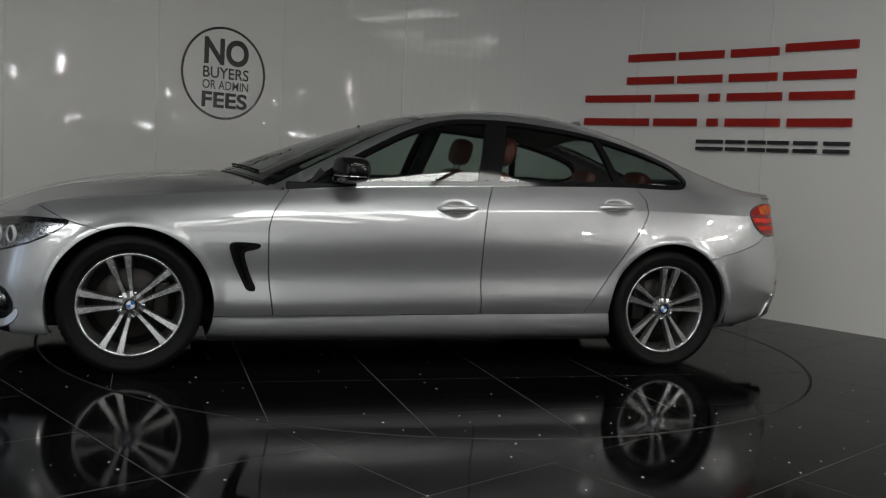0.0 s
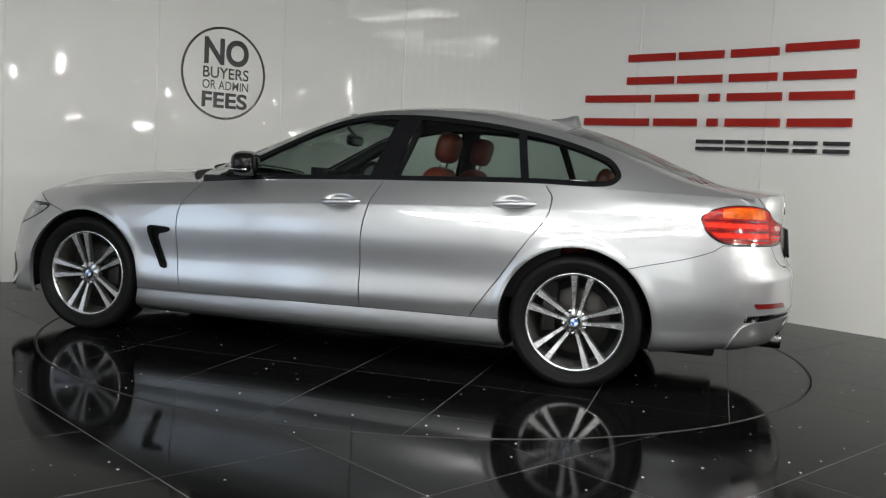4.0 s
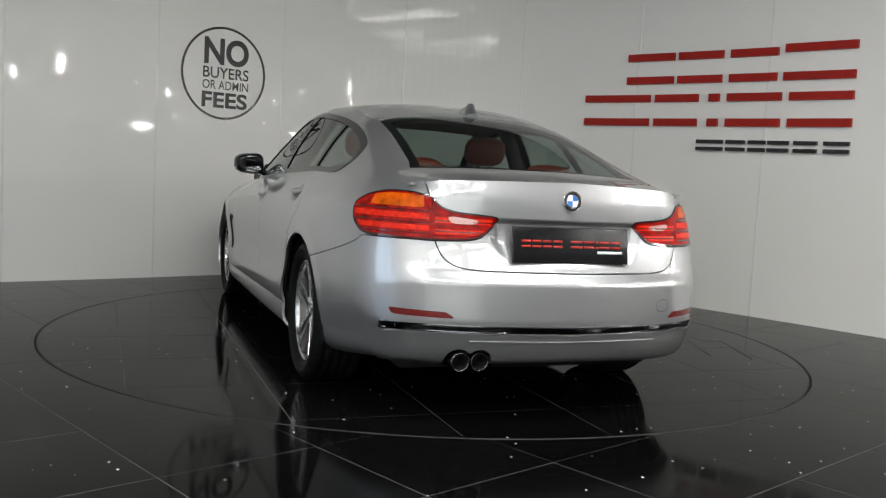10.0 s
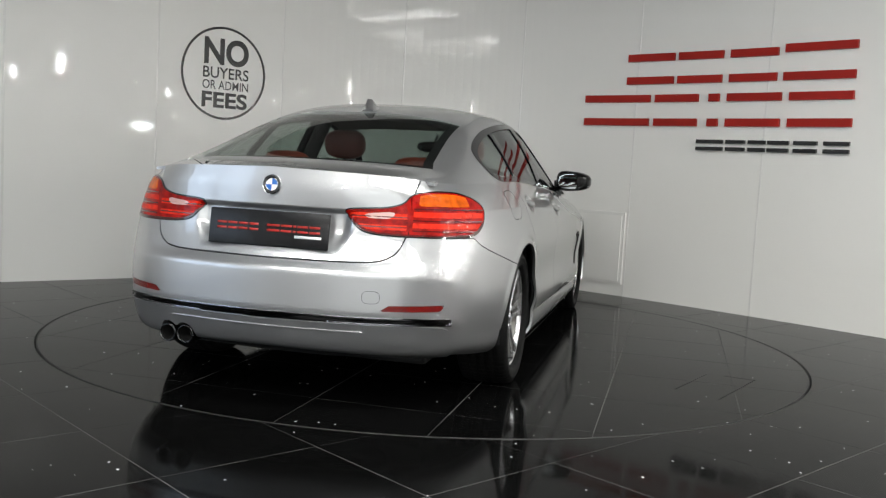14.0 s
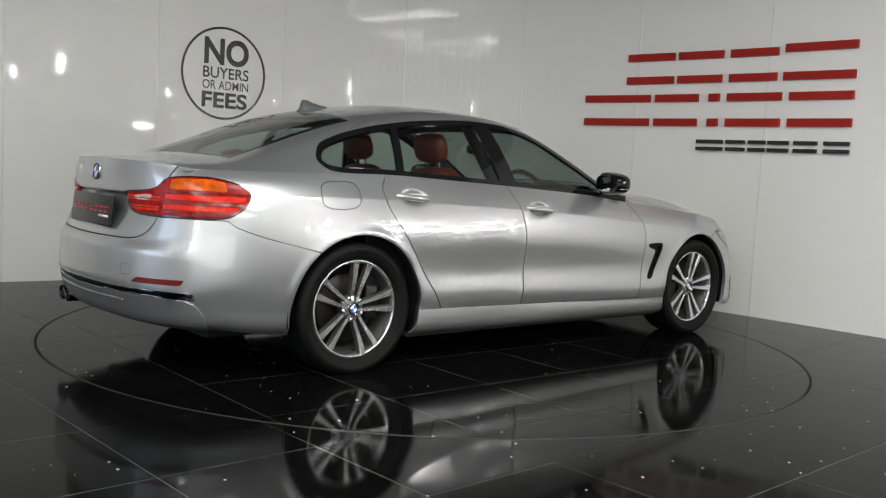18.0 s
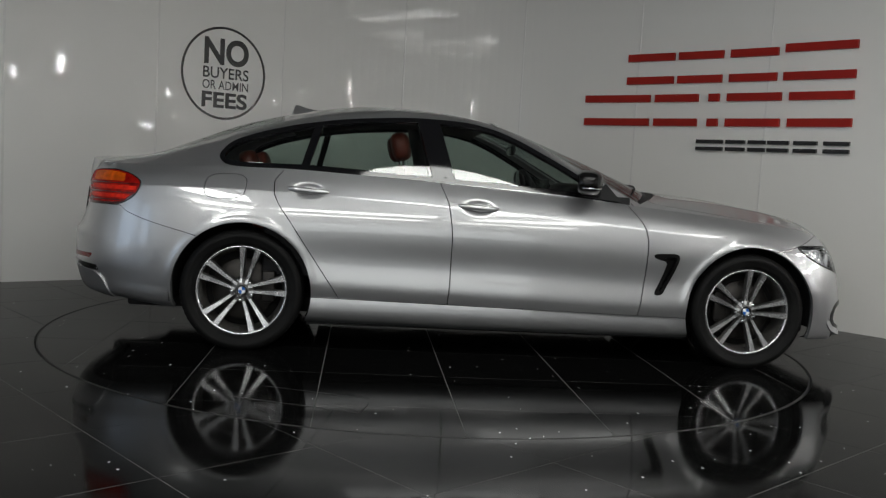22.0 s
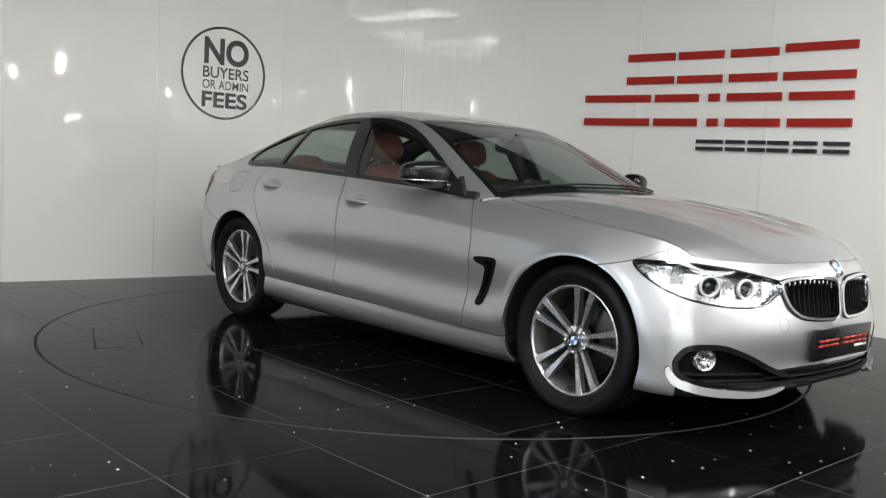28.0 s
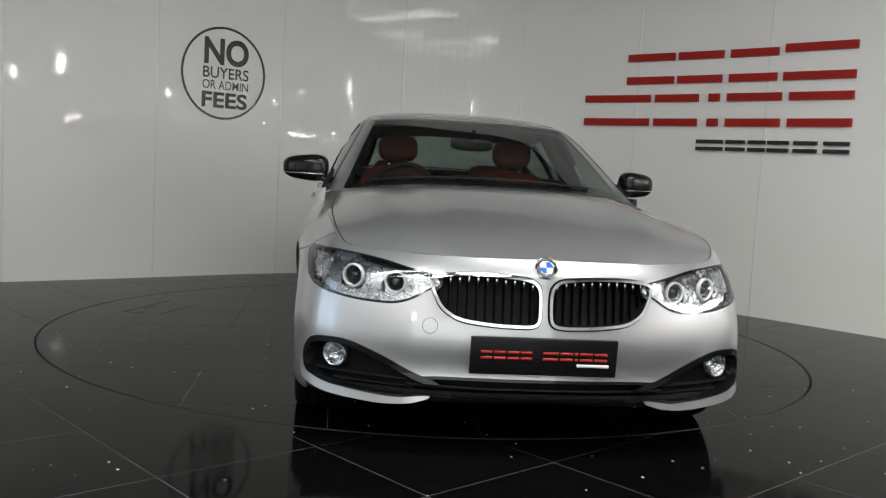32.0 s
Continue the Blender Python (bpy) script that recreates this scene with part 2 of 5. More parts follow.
def flow(xs, ys, x):
    """A natural cubic spline: rounder than spline()."""
    xs, ys, x = np.asarray(xs, float), np.asarray(ys, float), np.asarray(x, float)
    n, h = len(xs), np.diff(xs)
    A, r = np.zeros((n, n)), np.zeros(n)
    A[0, 0] = A[-1, -1] = 1
    for i in range(1, n - 1):
        A[i, i - 1], A[i, i], A[i, i + 1] = h[i - 1], 2 * (h[i - 1] + h[i]), h[i]
        r[i] = 6 * ((ys[i + 1] - ys[i]) / h[i] - (ys[i] - ys[i - 1]) / h[i - 1])
    M = np.linalg.solve(A, r)
    i = np.clip(np.searchsorted(xs, x) - 1, 0, n - 2)
    a, b = xs[i + 1] - x, x - xs[i]
    return (M[i] * a ** 3 + M[i + 1] * b ** 3) / (6 * h[i]) + (ys[i] / h[i] - M[i] * h[i] / 6) * a + (ys[i + 1] / h[i] - M[i + 1] * h[i] / 6) * b


def rounded(poly, k=3):
    """Corner cutting: a polygon with soft corners."""
    p = np.asarray(poly, float)
    for _ in range(k):
        q = np.roll(p, -1, 0)
        p = np.stack([p * 0.8 + q * 0.2, p * 0.2 + q * 0.8], 1).reshape(-1, 2)
    return p


def inside(px, pz, poly):
    """Signed distance to a polygon, positive inside."""
    poly = np.asarray(poly, float)
    d = np.full(px.shape, 1e9)
    win = np.zeros(px.shape, bool)
    for (ax, az), (bx, bz) in zip(poly, np.roll(poly, -1, 0)):
        ex, ez = bx - ax, bz - az
        wx, wz = px - ax, pz - az
        t = np.clip((wx * ex + wz * ez) / (ex * ex + ez * ez + 1e-12), 0, 1)
        d = np.minimum(d, (wx - t * ex) ** 2 + (wz - t * ez) ** 2)
        c = (az > pz) != (bz > pz)
        with np.errstate(divide="ignore", invalid="ignore"):
            win ^= c & (px < (bx - ax) * (pz - az) / (bz - az + 1e-12) + ax)
    return np.where(win, 1, -1) * np.sqrt(d)


def trim(P, fields):
    """The faces of a grid of points where all fields are positive, cut cleanly along their zero lines."""
    n, m = P.shape[:2]
    F = np.stack([np.broadcast_to(f, (n, m)) for f in fields], -1) if fields else np.ones((n, m, 1))
    lo = np.minimum(np.minimum(F[:-1, :-1], F[1:, :-1]), np.minimum(F[:-1, 1:], F[1:, 1:]))
    hi = np.maximum(np.maximum(F[:-1, :-1], F[1:, :-1]), np.maximum(F[:-1, 1:], F[1:, 1:]))
    full, some = (lo > 0).all(-1), (hi > 0).all(-1)
    index, vs, fs = {}, [], []

    def vid(p):
        key = (round(float(p[0]), 5), round(float(p[1]), 5), round(float(p[2]), 5))
        if key not in index:
            index[key] = len(vs)
            vs.append(key)
        return index[key]
    for i, j in np.argwhere(some):
        ring = ((i, j), (i + 1, j), (i + 1, j + 1), (i, j + 1))
        if full[i, j]:
            ids = [vid(P[a]) for a in ring]
        else:
            pg = [(P[a], F[a]) for a in ring]
            for k in range(F.shape[2]):
                out = []
                for a, b in zip(pg, pg[1:] + pg[:1]):
                    fa, fb = a[1][k], b[1][k]
                    if fa > 0:
                        out.append(a)
                    if (fa > 0) != (fb > 0):
                        t = fa / (fa - fb)
                        out.append((a[0] + t * (b[0] - a[0]), a[1] + t * (b[1] - a[1])))
                pg = out
                if not pg:
                    break
            ids = [vid(p) for p, _ in pg]
        ids = [a for a, b in zip(ids, ids[-1:] + ids[:-1]) if a != b]
        if len(ids) > 2 and len(set(ids)) == len(ids):
            fs.append(ids)
    return vs, fs


def outward(vs, fs, centre):
    """Face normals of a patch, turned away from centre."""
    V = np.asarray(vs)
    c = np.zeros(3)
    for f in fs[:: max(1, len(fs) // 200)]:
        a, b, d = V[f[0]], V[f[1]], V[f[2]]
        nrm = np.cross(b - a, d - a)
        c += np.sign(np.dot(nrm, (a - np.asarray(centre)))) * np.linalg.norm(nrm)
    return fs if c[0] >= 0 else [f[::-1] for f in fs]


def rimmed(vs, fs, depth, centre=(0, 0, 0.55)):
    """A sheet with its edges folded inwards by depth."""
    fs = outward(vs, fs, centre)
    V = np.asarray(vs)
    if not len(fs):
        return vs, fs
    N = np.zeros_like(V)
    count = {}
    for f in fs:
        a, b, d = V[f[0]], V[f[1]], V[f[-1]]
        nrm = np.cross(b - a, d - a)
        for k in f:
            N[k] += nrm
        for a, b in zip(f, f[1:] + f[:1]):
            count[(a, b)] = count.get((a, b), 0) + 1
    N /= np.linalg.norm(N, axis=1, keepdims=True) + 1e-12
    vs, fs = [tuple(v) for v in V], list(fs)
    made = {}

    def twin(k):
        if k not in made:
            made[k] = len(vs)
            vs.append(tuple(V[k]))
            vs.append(tuple(V[k] - depth * N[k]))
        return made[k]
    for a, b in list(count):
        if (b, a) not in count and not (abs(V[a][1]) < 1e-4 and abs(V[b][1]) < 1e-4):
            p, q = twin(a), twin(b)
            fs.append((q, p, p + 1, q + 1))
    return vs, fs


def mirrored(vs, fs):
    return [(x, -y, z) for x, y, z in vs], [tuple(f[::-1]) for f in fs]


def both(vs, fs):
    """The patch and its mirror image in one mesh, joined on the centre line."""
    vs, fs = list(vs), [tuple(f) for f in fs]
    other, n = [], len(vs)
    for k, (x, y, z) in enumerate(vs[:n]):
        if abs(y) < 1e-4:
            other.append(k)
        else:
            other.append(len(vs))
            vs.append((x, -y, z))
    return vs, fs + [tuple(other[k] for k in f[::-1]) for f in fs]


def joined(*patches):
    vs, fs = [], []
    for v, f in patches:
        o = len(vs)
        vs += list(v)
        fs += [tuple(k + o for k in g) for g in f]
    return vs, fs


def welded(*patches):
    """Patches in one mesh, with the vertices that they share made one."""
    index, vs, fs = {}, [], []
    for v, f in patches:
        ids = []
        for p in v:
            k = (round(p[0], 4), round(p[1], 4), round(p[2], 4))
            if k not in index:
                index[k] = len(vs)
                vs.append(p)
            ids.append(index[k])
        f = outward(v, f, (-0.6, 0, 0.5)) if len(f) else f
        for g in f:
            h = [ids[k] for k in g]
            h = [a for a, b in zip(h, h[-1:] + h[:-1]) if a != b]
            if len(set(h)) > 2 and len(set(h)) == len(h):
                fs.append(tuple(h))
    return vs, fs

# ---------- the room ----------
R_DISC, GAP = 2.222, 0.011
WALL_X = [-4.99, -4.10, -3.20, -2.30, -1.41, -0.35, 0.757, 1.70, 2.54, 3.34, 4.14, 4.94]
WALL_Y = [-0.28, 0.45, 1.185, 1.92, 2.65, 3.10, 3.00, 2.34, 1.53, 0.68, -0.17, -1.00]
WALL_H = 3.6
_wi = np.arange(len(WALL_X))


def wall_at(i, off=0.0):
    """A place on the curved wall: i counts panel joints from the west end; off: metres proud of it."""
    x, y = float(flow(_wi, WALL_X, i)), float(flow(_wi, WALL_Y, i))
    dx = float(flow(_wi, WALL_X, i + 0.01)) - float(flow(_wi, WALL_X, i - 0.01))
    dy = float(flow(_wi, WALL_Y, i + 0.01)) - float(flow(_wi, WALL_Y, i - 0.01))
    k = math.hypot(dx, dy)
    return x + off * dy / k, y - off * dx / k


def wall_strip(i0, i1, z0, z1, off, thick, n=10):
    """A curved slab on the wall between two places and heights."""
    vs, fs = [], []
    for k in range(n + 1):
        i = i0 + (i1 - i0) * k / n
        (xa, ya), (xb, yb) = wall_at(i, off), wall_at(i, off - thick)
        vs += [(xa, ya, z0), (xa, ya, z1), (xb, yb, z1), (xb, yb, z0)]
    for k in range(n):
        a, b = 4 * k, 4 * k + 4
        for e in range(4):
            f = (e + 1) % 4
            fs.append((a + e, b + e, b + f, a + f))
    fs += [(0, 1, 2, 3), (4 * n + 3, 4 * n + 2, 4 * n + 1, 4 * n)]
    return vs, fs, False


def setting(name, data, material, label, category):
    ob = part(name, data, material, None, label)
    return tagged(ob, label, category, kind="structure")


def blocks(sx, sy, sz, at):
    """A plain block as points and faces."""
    vs = [(at[0] + i * sx / 2, at[1] + j * sy / 2, at[2] + k * sz / 2) for k in (-1, 1) for i, j in ((-1, -1), (1, -1), (1, 1), (-1, 1))]
    return vs, [(3, 2, 1, 0), (4, 5, 6, 7), (0, 1, 5, 4), (1, 2, 6, 5), (2, 3, 7, 6), (3, 0, 4, 7)]


def glazed(wall, window, m, length, at, half, lo, hi, lights, power, color):
    """A wall along its own x with one wide window; daylight comes in through it along the wall's own y."""
    e0, e1 = -length / 2, length / 2
    vs, fs = joined(blocks(at - half - e0, 0.12, WALL_H, ((at - half + e0) / 2, 0, WALL_H / 2)), blocks(e1 - at - half, 0.12, WALL_H, ((at + half + e1) / 2, 0, WALL_H / 2)),
                    blocks(2 * half, 0.12, lo, (at, 0, lo / 2)), blocks(2 * half, 0.12, WALL_H - hi, (at, 0, (WALL_H + hi) / 2)))
    setting(wall, (vs, fs, False), M_PAINTWALL, "plain white painted showroom wall", "wall").matrix_world = m
    mid, tall, step = (lo + hi) / 2, hi - lo, 2 * half / lights
    rails = [blocks(2 * half - 0.12, 0.07, 0.06, (at, 0, z)) for z in (lo + 0.03, hi - 0.03)]
    posts = [blocks(0.06 if k in (0, lights) else 0.05, 0.07, tall if k in (0, lights) else tall - 0.12,
                    (at - half + step * k + (0.03 if k == 0 else -0.03 if k == lights else 0), 0, mid)) for k in range(lights + 1)]
    win = setting(window, (*joined(*rails, *posts), False), M_HOUSING, "tall showroom window in a white wall", "window")
    win.matrix_world = m
    for k in range(lights):
        part("pane", box(step - 0.06, 0.008, tall - 0.12, (at - half + step * (k + 0.5), 0, mid)), M_LENS, win).visible_shadow = False
    area_lamp("window_daylight", m @ Vector((at, -0.12, mid)), m @ Vector((at, 1.0, mid)), 2 * half, tall, power, color)


def room():
    back = setting("wall_north", wall_strip(0, 11, -0.02, WALL_H, -0.02, 0.12, 90), M_PAINTWALL,
                   "curved showroom wall clad in glossy white panels", "wall")
    for k in range(11):
        part("panel", wall_strip(k + 0.004, k + 0.996, 0.0, WALL_H - 0.002, 0.0, 0.016, 14), M_WALL, back)
    for k in range(1, 11):
        x, y = wall_at(k)
        dx, dy = wall_at(k + 0.01)[0] - x, wall_at(k + 0.01)[1] - y
        m = pose(*wall_at(k, -0.006), WALL_H / 2, 0, 0, math.degrees(math.atan2(dy, dx)))
        part("joint_strip", box(0.016, 0.016, WALL_H - 0.01, bevel=0.003), M_STRIP, back, at=m)
    x0, y0, x1, y1 = WALL_X[0], WALL_Y[0], WALL_X[-1], WALL_Y[-1]
    south = -9.6
    lo, hi = 0.25, 2.55
    glazed("wall_west", "window_1", Matrix.Translation((x0 - 0.06, (y0 + south) / 2, 0)) @ pose(0, 0, 0, 0, 0, -90), y0 - south, -5.3 - (y0 + south) / 2, 1.5, lo, hi, 2, 56, (0.70, 0.83, 1.0))
    glazed("wall_south", "window_2", Matrix.Translation(((x0 + x1) / 2, south - 0.06, 0)), x1 - x0, 0.0, 3.2, lo, hi, 4, 112, (0.97, 0.985, 0.955))
    setting("wall_east", box(0.12, y1 - south, WALL_H, (x1 + 0.06, (y1 + south) / 2, WALL_H / 2)), M_PAINTWALL,
            "plain white painted showroom wall", "wall")
    setting("ceiling", box(x1 - x0 + 0.3, 3.5 - south, 0.1, ((x0 + x1) / 2, (3.5 + south) / 2, WALL_H + 0.05)), M_CEIL,
            "grey showroom ceiling", "ceiling")


def disc_patch(P, radius, keep_inside):
    d = np.hypot(P[..., 0], P[..., 1])
    return trim(P, [(radius - d) if keep_inside else (d - radius)])


def slab_under(vs, fs, depth):
    """A flat patch given thickness downwards."""
    return rimmed(vs, fs, depth, (0, 0, -50))


def tile_grid(x0, y0, size, n):
    g = np.linspace(0, size, n + 1)
    P = np.zeros((n + 1, n + 1, 3))
    P[..., 0], P[..., 1] = x0 + g[:, None], y0 + g[None, :]
    return P


def floor():
    slab = setting("floor", slab_under(*disc_patch(tile_grid(-7, -9.9, 14.0, 140) + [0, 0, -0.0006], R_DISC + GAP, False), 0.1),
                   M_GROUT, "polished black square floor tiles with pale joints", "floor")
    ang, pitch, gap = radians(42.2), 0.602, 0.0026
    c, s = math.cos(ang), math.sin(ang)
    full = None
    rot = np.array([[c, s, 0], [-s, c, 0], [0, 0, 1]])
    for i in range(-20, 12):
        for j in range(-22, 14):
            u0, v0 = -1.90 + pitch * i, -2.14 + pitch * j
            uc, vc = u0 + pitch / 2, v0 + pitch / 2
            x, y = uc * c - vc * s, uc * s + vc * c
            if not (-5.2 < x < 5.2 and -9.8 < y < 3.3) or (y > 3.3 - 0.78 * max(0, abs(x) - 0.6) + 0.5):
                continue
            r = math.hypot(x, y)
            if r < R_DISC - 0.43:
                continue
            size = pitch - gap
            if r > R_DISC + 0.46:
                if full is None:
                    full = box(size, size, 0.01, (0, 0, -0.005), 0.0012, 1)
                    ob = part("tile", full, M_TILE, slab, at=pose(x, y, 0, 0, 0, 42.2))
                    ob.data.shade_flat()
                    full = ob.data
                else:
                    ob = new("tile", full)
                    ob.parent = slab
                    ob.matrix_basis = pose(x, y, 0, 0, 0, 42.2)
                continue
            P = tile_grid(u0 + gap / 2, v0 + gap / 2, size, 26)
            P = P @ rot
            vs, fs = disc_patch(P, R_DISC + GAP, False)
            if fs:
                ob = part("tile", (*slab_under(vs, fs, 0.009), False), M_TILE, slab)


def turntable():
    disc = empty("turntable", (0, 0, 0))
    tagged(disc, "round black tiled turntable set flush in the floor", "turntable")
    part("base", (*slab_under(*disc_patch(tile_grid(-2.3, -2.3, 4.6, 90) + [0, 0, -0.0006], R_DISC, True), 0.06), False), M_GROUT, disc)
    ring = lathe([(R_DISC + 0.001, -0.03), (R_DISC + 0.001, -0.0006), (R_DISC - 0.005, -0.0002), (R_DISC - 0.005, -0.03)], 160, "z")
    part("edge_band", ring, M_RINGDARK, disc, "dark metal edge band")
    full, gap = None, 0.0026
    for i in range(-4, 4):
        for j in range(-4, 4):
            x0, y0 = i * 0.6 + 0.005, j * 0.6 + 0.005
            far = max(math.hypot(x0 + a, y0 + b) for a in (0, 0.6) for b in (0, 0.6))
            near = min(math.hypot(x0 + a, y0 + b) for a in (0, 0.6) for b in (0, 0.6))
            if near > R_DISC:
                continue
            if far < R_DISC - 0.01:
                if full is None:
                    ob = part("tile", box(0.6 - gap, 0.6 - gap, 0.01, (0, 0, -0.005), 0.0012, 1), M_TILE, disc, at=(x0 + 0.3, y0 + 0.3, 0))
                    ob.data.shade_flat()
                    full = ob.data
                else:
                    ob = new("tile", full)
                    ob.parent = disc
                    ob.matrix_basis = pose(x0 + 0.3, y0 + 0.3, 0)
                continue
            vs, fs = disc_patch(tile_grid(x0 + gap / 2, y0 + gap / 2, 0.6 - gap, 26), R_DISC - 0.006, True)
            if fs:
                part("tile", (*slab_under(vs, fs, 0.009), False), M_TILE, disc)
    for (ax, ay), (bx, by) in (((-0.40, -1.915), (-0.95, -1.712)), ((-0.36, -1.675), (-0.83, -1.508)), ((-0.405, -1.92), (-0.37, -1.76))):
        m = pose((ax + bx) / 2, (ay + by) / 2, 0.0, 0, 0, math.degrees(math.atan2(by - ay, bx - ax)))
        part("cover_joint", box(math.hypot(bx - ax, by - ay), 0.007, 0.004, (0, 0, -0.0014)), M_RINGDARK, disc, "dark joint of a floor cover", at=m)
    return disc


def text_on_wall(body, i0, i1, z0, z1, bold, parent, name):
    cu = bpy.data.curves.new(name, "FONT")
    cu.body, cu.size, cu.offset, cu.resolution_u = body, 1.0, bold, 6
    ob = new(name, cu)
    bpy.context.view_layer.update()
    me = bpy.data.meshes.new_from_object(ob)
    bpy.data.objects.remove(ob)
    co = np.array([v.co[:] for v in me.vertices])
    lo, hi = co.min(0), co.max(0)
    vs = []
    for x, y, _ in co:
        i = i0 + (i1 - i0) * (x - lo[0]) / (hi[0] - lo[0])
        X, Y = wall_at(i, 0.003)
        vs.append((X, Y, z0 + (z1 - z0) * (y - lo[1]) / (hi[1] - lo[1])))
    fs = [tuple(p.vertices) for p in me.polygons]
    return part(name, (vs, fs, False), M_BLKSIGN, parent)


def wall_signs():
    notice = empty("wall_notice", (*wall_at(3.51, 0.0), 1.30))
    tagged(notice, "round black lettered notice stuck on the white wall", "sign")
    inv = notice.matrix_world.inverted()
    cz, cu, rad = 1.735, 3.513, 0.392
    n, vs, fs = 96, [], []
    for k in range(n):
        a = 2 * math.pi * k / n
        for r in (rad, rad - 0.020):
            X, Y = wall_at(cu + r * math.cos(a) / 1.15, 0.003)
            vs.append((X, Y, cz + r * math.sin(a)))
    for k in range(n):
        a, b = 2 * k, 2 * ((k + 1) % n)
        fs.append((a, b, b + 1, a + 1))
    obs = [part("ring", (vs, fs, False), M_BLKSIGN, notice)]
    for body, z0, z1, i0, i1, bold in (("NO", 1.802, 2.030, 3.350, 3.712, 0.035), ("BUYERS", 1.690, 1.785, 3.345, 3.715, 0.012),
                                       ("OR ADMIN", 1.597, 1.672, 3.343, 3.715, 0.004), ("FEES", 1.440, 1.575, 3.340, 3.710, 0.03)):
        obs.append(text_on_wall(body, i0, i1, z0, z1, bold, notice, "word"))
    for o in obs:
        o.matrix_parent_inverse = inv
    sign = empty("wall_sign", (*wall_at(7.7, 0.0), 1.28))
    tagged(sign, "raised red and black block sign on the white wall", "sign")
    inv = sign.matrix_world.inverted()
    rows = []
    for a, b in ((-0.09, 0.345), (0.385, 0.78), (0.845, 1.24), (1.295, 1.84)):
        rows.append((a, b, 1.845, 2.100 + 0.02 * (a > 1), M_REDSIGN, 0.062))
    for a, b in ((-0.49, 0.14), (0.19, 0.585), (0.68, 0.77), (0.84, 1.29), (1.355, 1.84)):
        rows.append((a, b, 1.493, 1.755, M_REDSIGN, 0.062))
    for a, b in ((0.60, 0.83), (0.86, 1.02), (1.05, 1.19), (1.21, 1.38), (1.42, 1.60), (1.65, 1.84)):
        rows.append((a, b, 1.297, 1.385, M_BLKSIGN, 0.03))
    for a, b, z0, z1, mt, bar in rows:
        ia, ib = 7 + a / 1.165, 7 + b / 1.165
        for lo, hi in ((z0, z0 + bar), (z1 - bar, z1)):
            o = part("bar", wall_strip(ia, ib, lo, hi, 0.03, 0.026, 6), mt, sign, "red bar" if mt is M_REDSIGN else "black bar")
            o.matrix_parent_inverse = inv
    hatch = empty("access_panel", (*wall_at(6.775, 0.0), 0.13))
    tagged(hatch, "white flush access panel low on the wall", "panel")
    o = part("frame", wall_strip(6.585, 6.985, 0.105, 0.735, 0.018, 0.018, 6), M_STRIP, hatch)
    q = part("door", wall_strip(6.606, 6.962, 0.130, 0.710, 0.026, 0.010, 6), M_WALL, hatch)
    for e in (o, q):
        e.matrix_parent_inverse = hatch.matrix_world.inverted()


LAMPS = [(-2.4, -5.2, 58), (0.75, -3.2, 50), (2.75, -3.2, 28), (2.4, -5.2, 28),
         (-2.4, -6.5, 18), (0.0, -6.5, 18), (2.4, -6.5, 10), (-2.4, -7.9, 16), (0.0, -7.9, 16), (2.4, -7.9, 8)]


def ceiling_lights():
    first = None
    for x, y, power in LAMPS:
        if first is None:
            first = empty("ceiling_light", (x, y, WALL_H))
            tagged(first, "flat rectangular ceiling light panel, lit", "ceiling light", "ceiling light panels")
            part("frame", box(1.96, 0.66, 0.05, (0, 0, -0.025), 0.006), M_HOUSING, first)
            part("diffuser", box(1.9, 0.60, 0.01, (0, 0, -0.0535), 0.002), M_LIT, first)
        else:
            copy_thing(first, pose(x, y, WALL_H))
        area_lamp("panel_light", (x, y, WALL_H - 0.075), (x, y + 0.001, 0), 1.9, 0.60, power)


def wall_lights():
    """Small lit fittings on the side and south walls: (place, height, width, height of the lit face)."""
    east = ((-3.93, 2.48, 0.11, 0.30), (-4.85, 2.30, 0.12, 0.22), (-1.14, 2.02, 0.10, 0.10),
            (-2.08, 2.23, 0.12, 0.09), (-0.99, 1.61, 0.07, 0.06), (-1.95, 1.505, 0.66, 0.055), (-3.26, 1.485, 0.26, 0.045), (-3.62, 1.555, 0.34, 0.05))
    for side, rows in ((0, east), (1, ((-3.06, 2.60, 0.14, 0.30),))):
        for a, z, w, h in rows:
            slim = w > 3 * h
            ob = empty("strip_light" if slim else "wall_spotlight")
            ob.matrix_world = pose(a, -9.56, z) if side else pose(4.90, a, z, 0, 0, 90)
            if slim:
                tagged(ob, "slim lit strip light on the white side wall", "strip light", "wall strip lights")
            else:
                tagged(ob, "small lit spotlight on the showroom wall", "spotlight", "wall spotlights")
            part("housing", box(w + 0.05, 0.08, h + 0.05, (0, 0, 0), 0.01), M_HOUSING, ob)
            part("lit_face", box(w, 0.012, h, (0, 0.045, 0), 0.003), M_SPOT, ob)


room()
wall_lights()
floor()
disc = turntable()
wall_signs()
ceiling_lights()

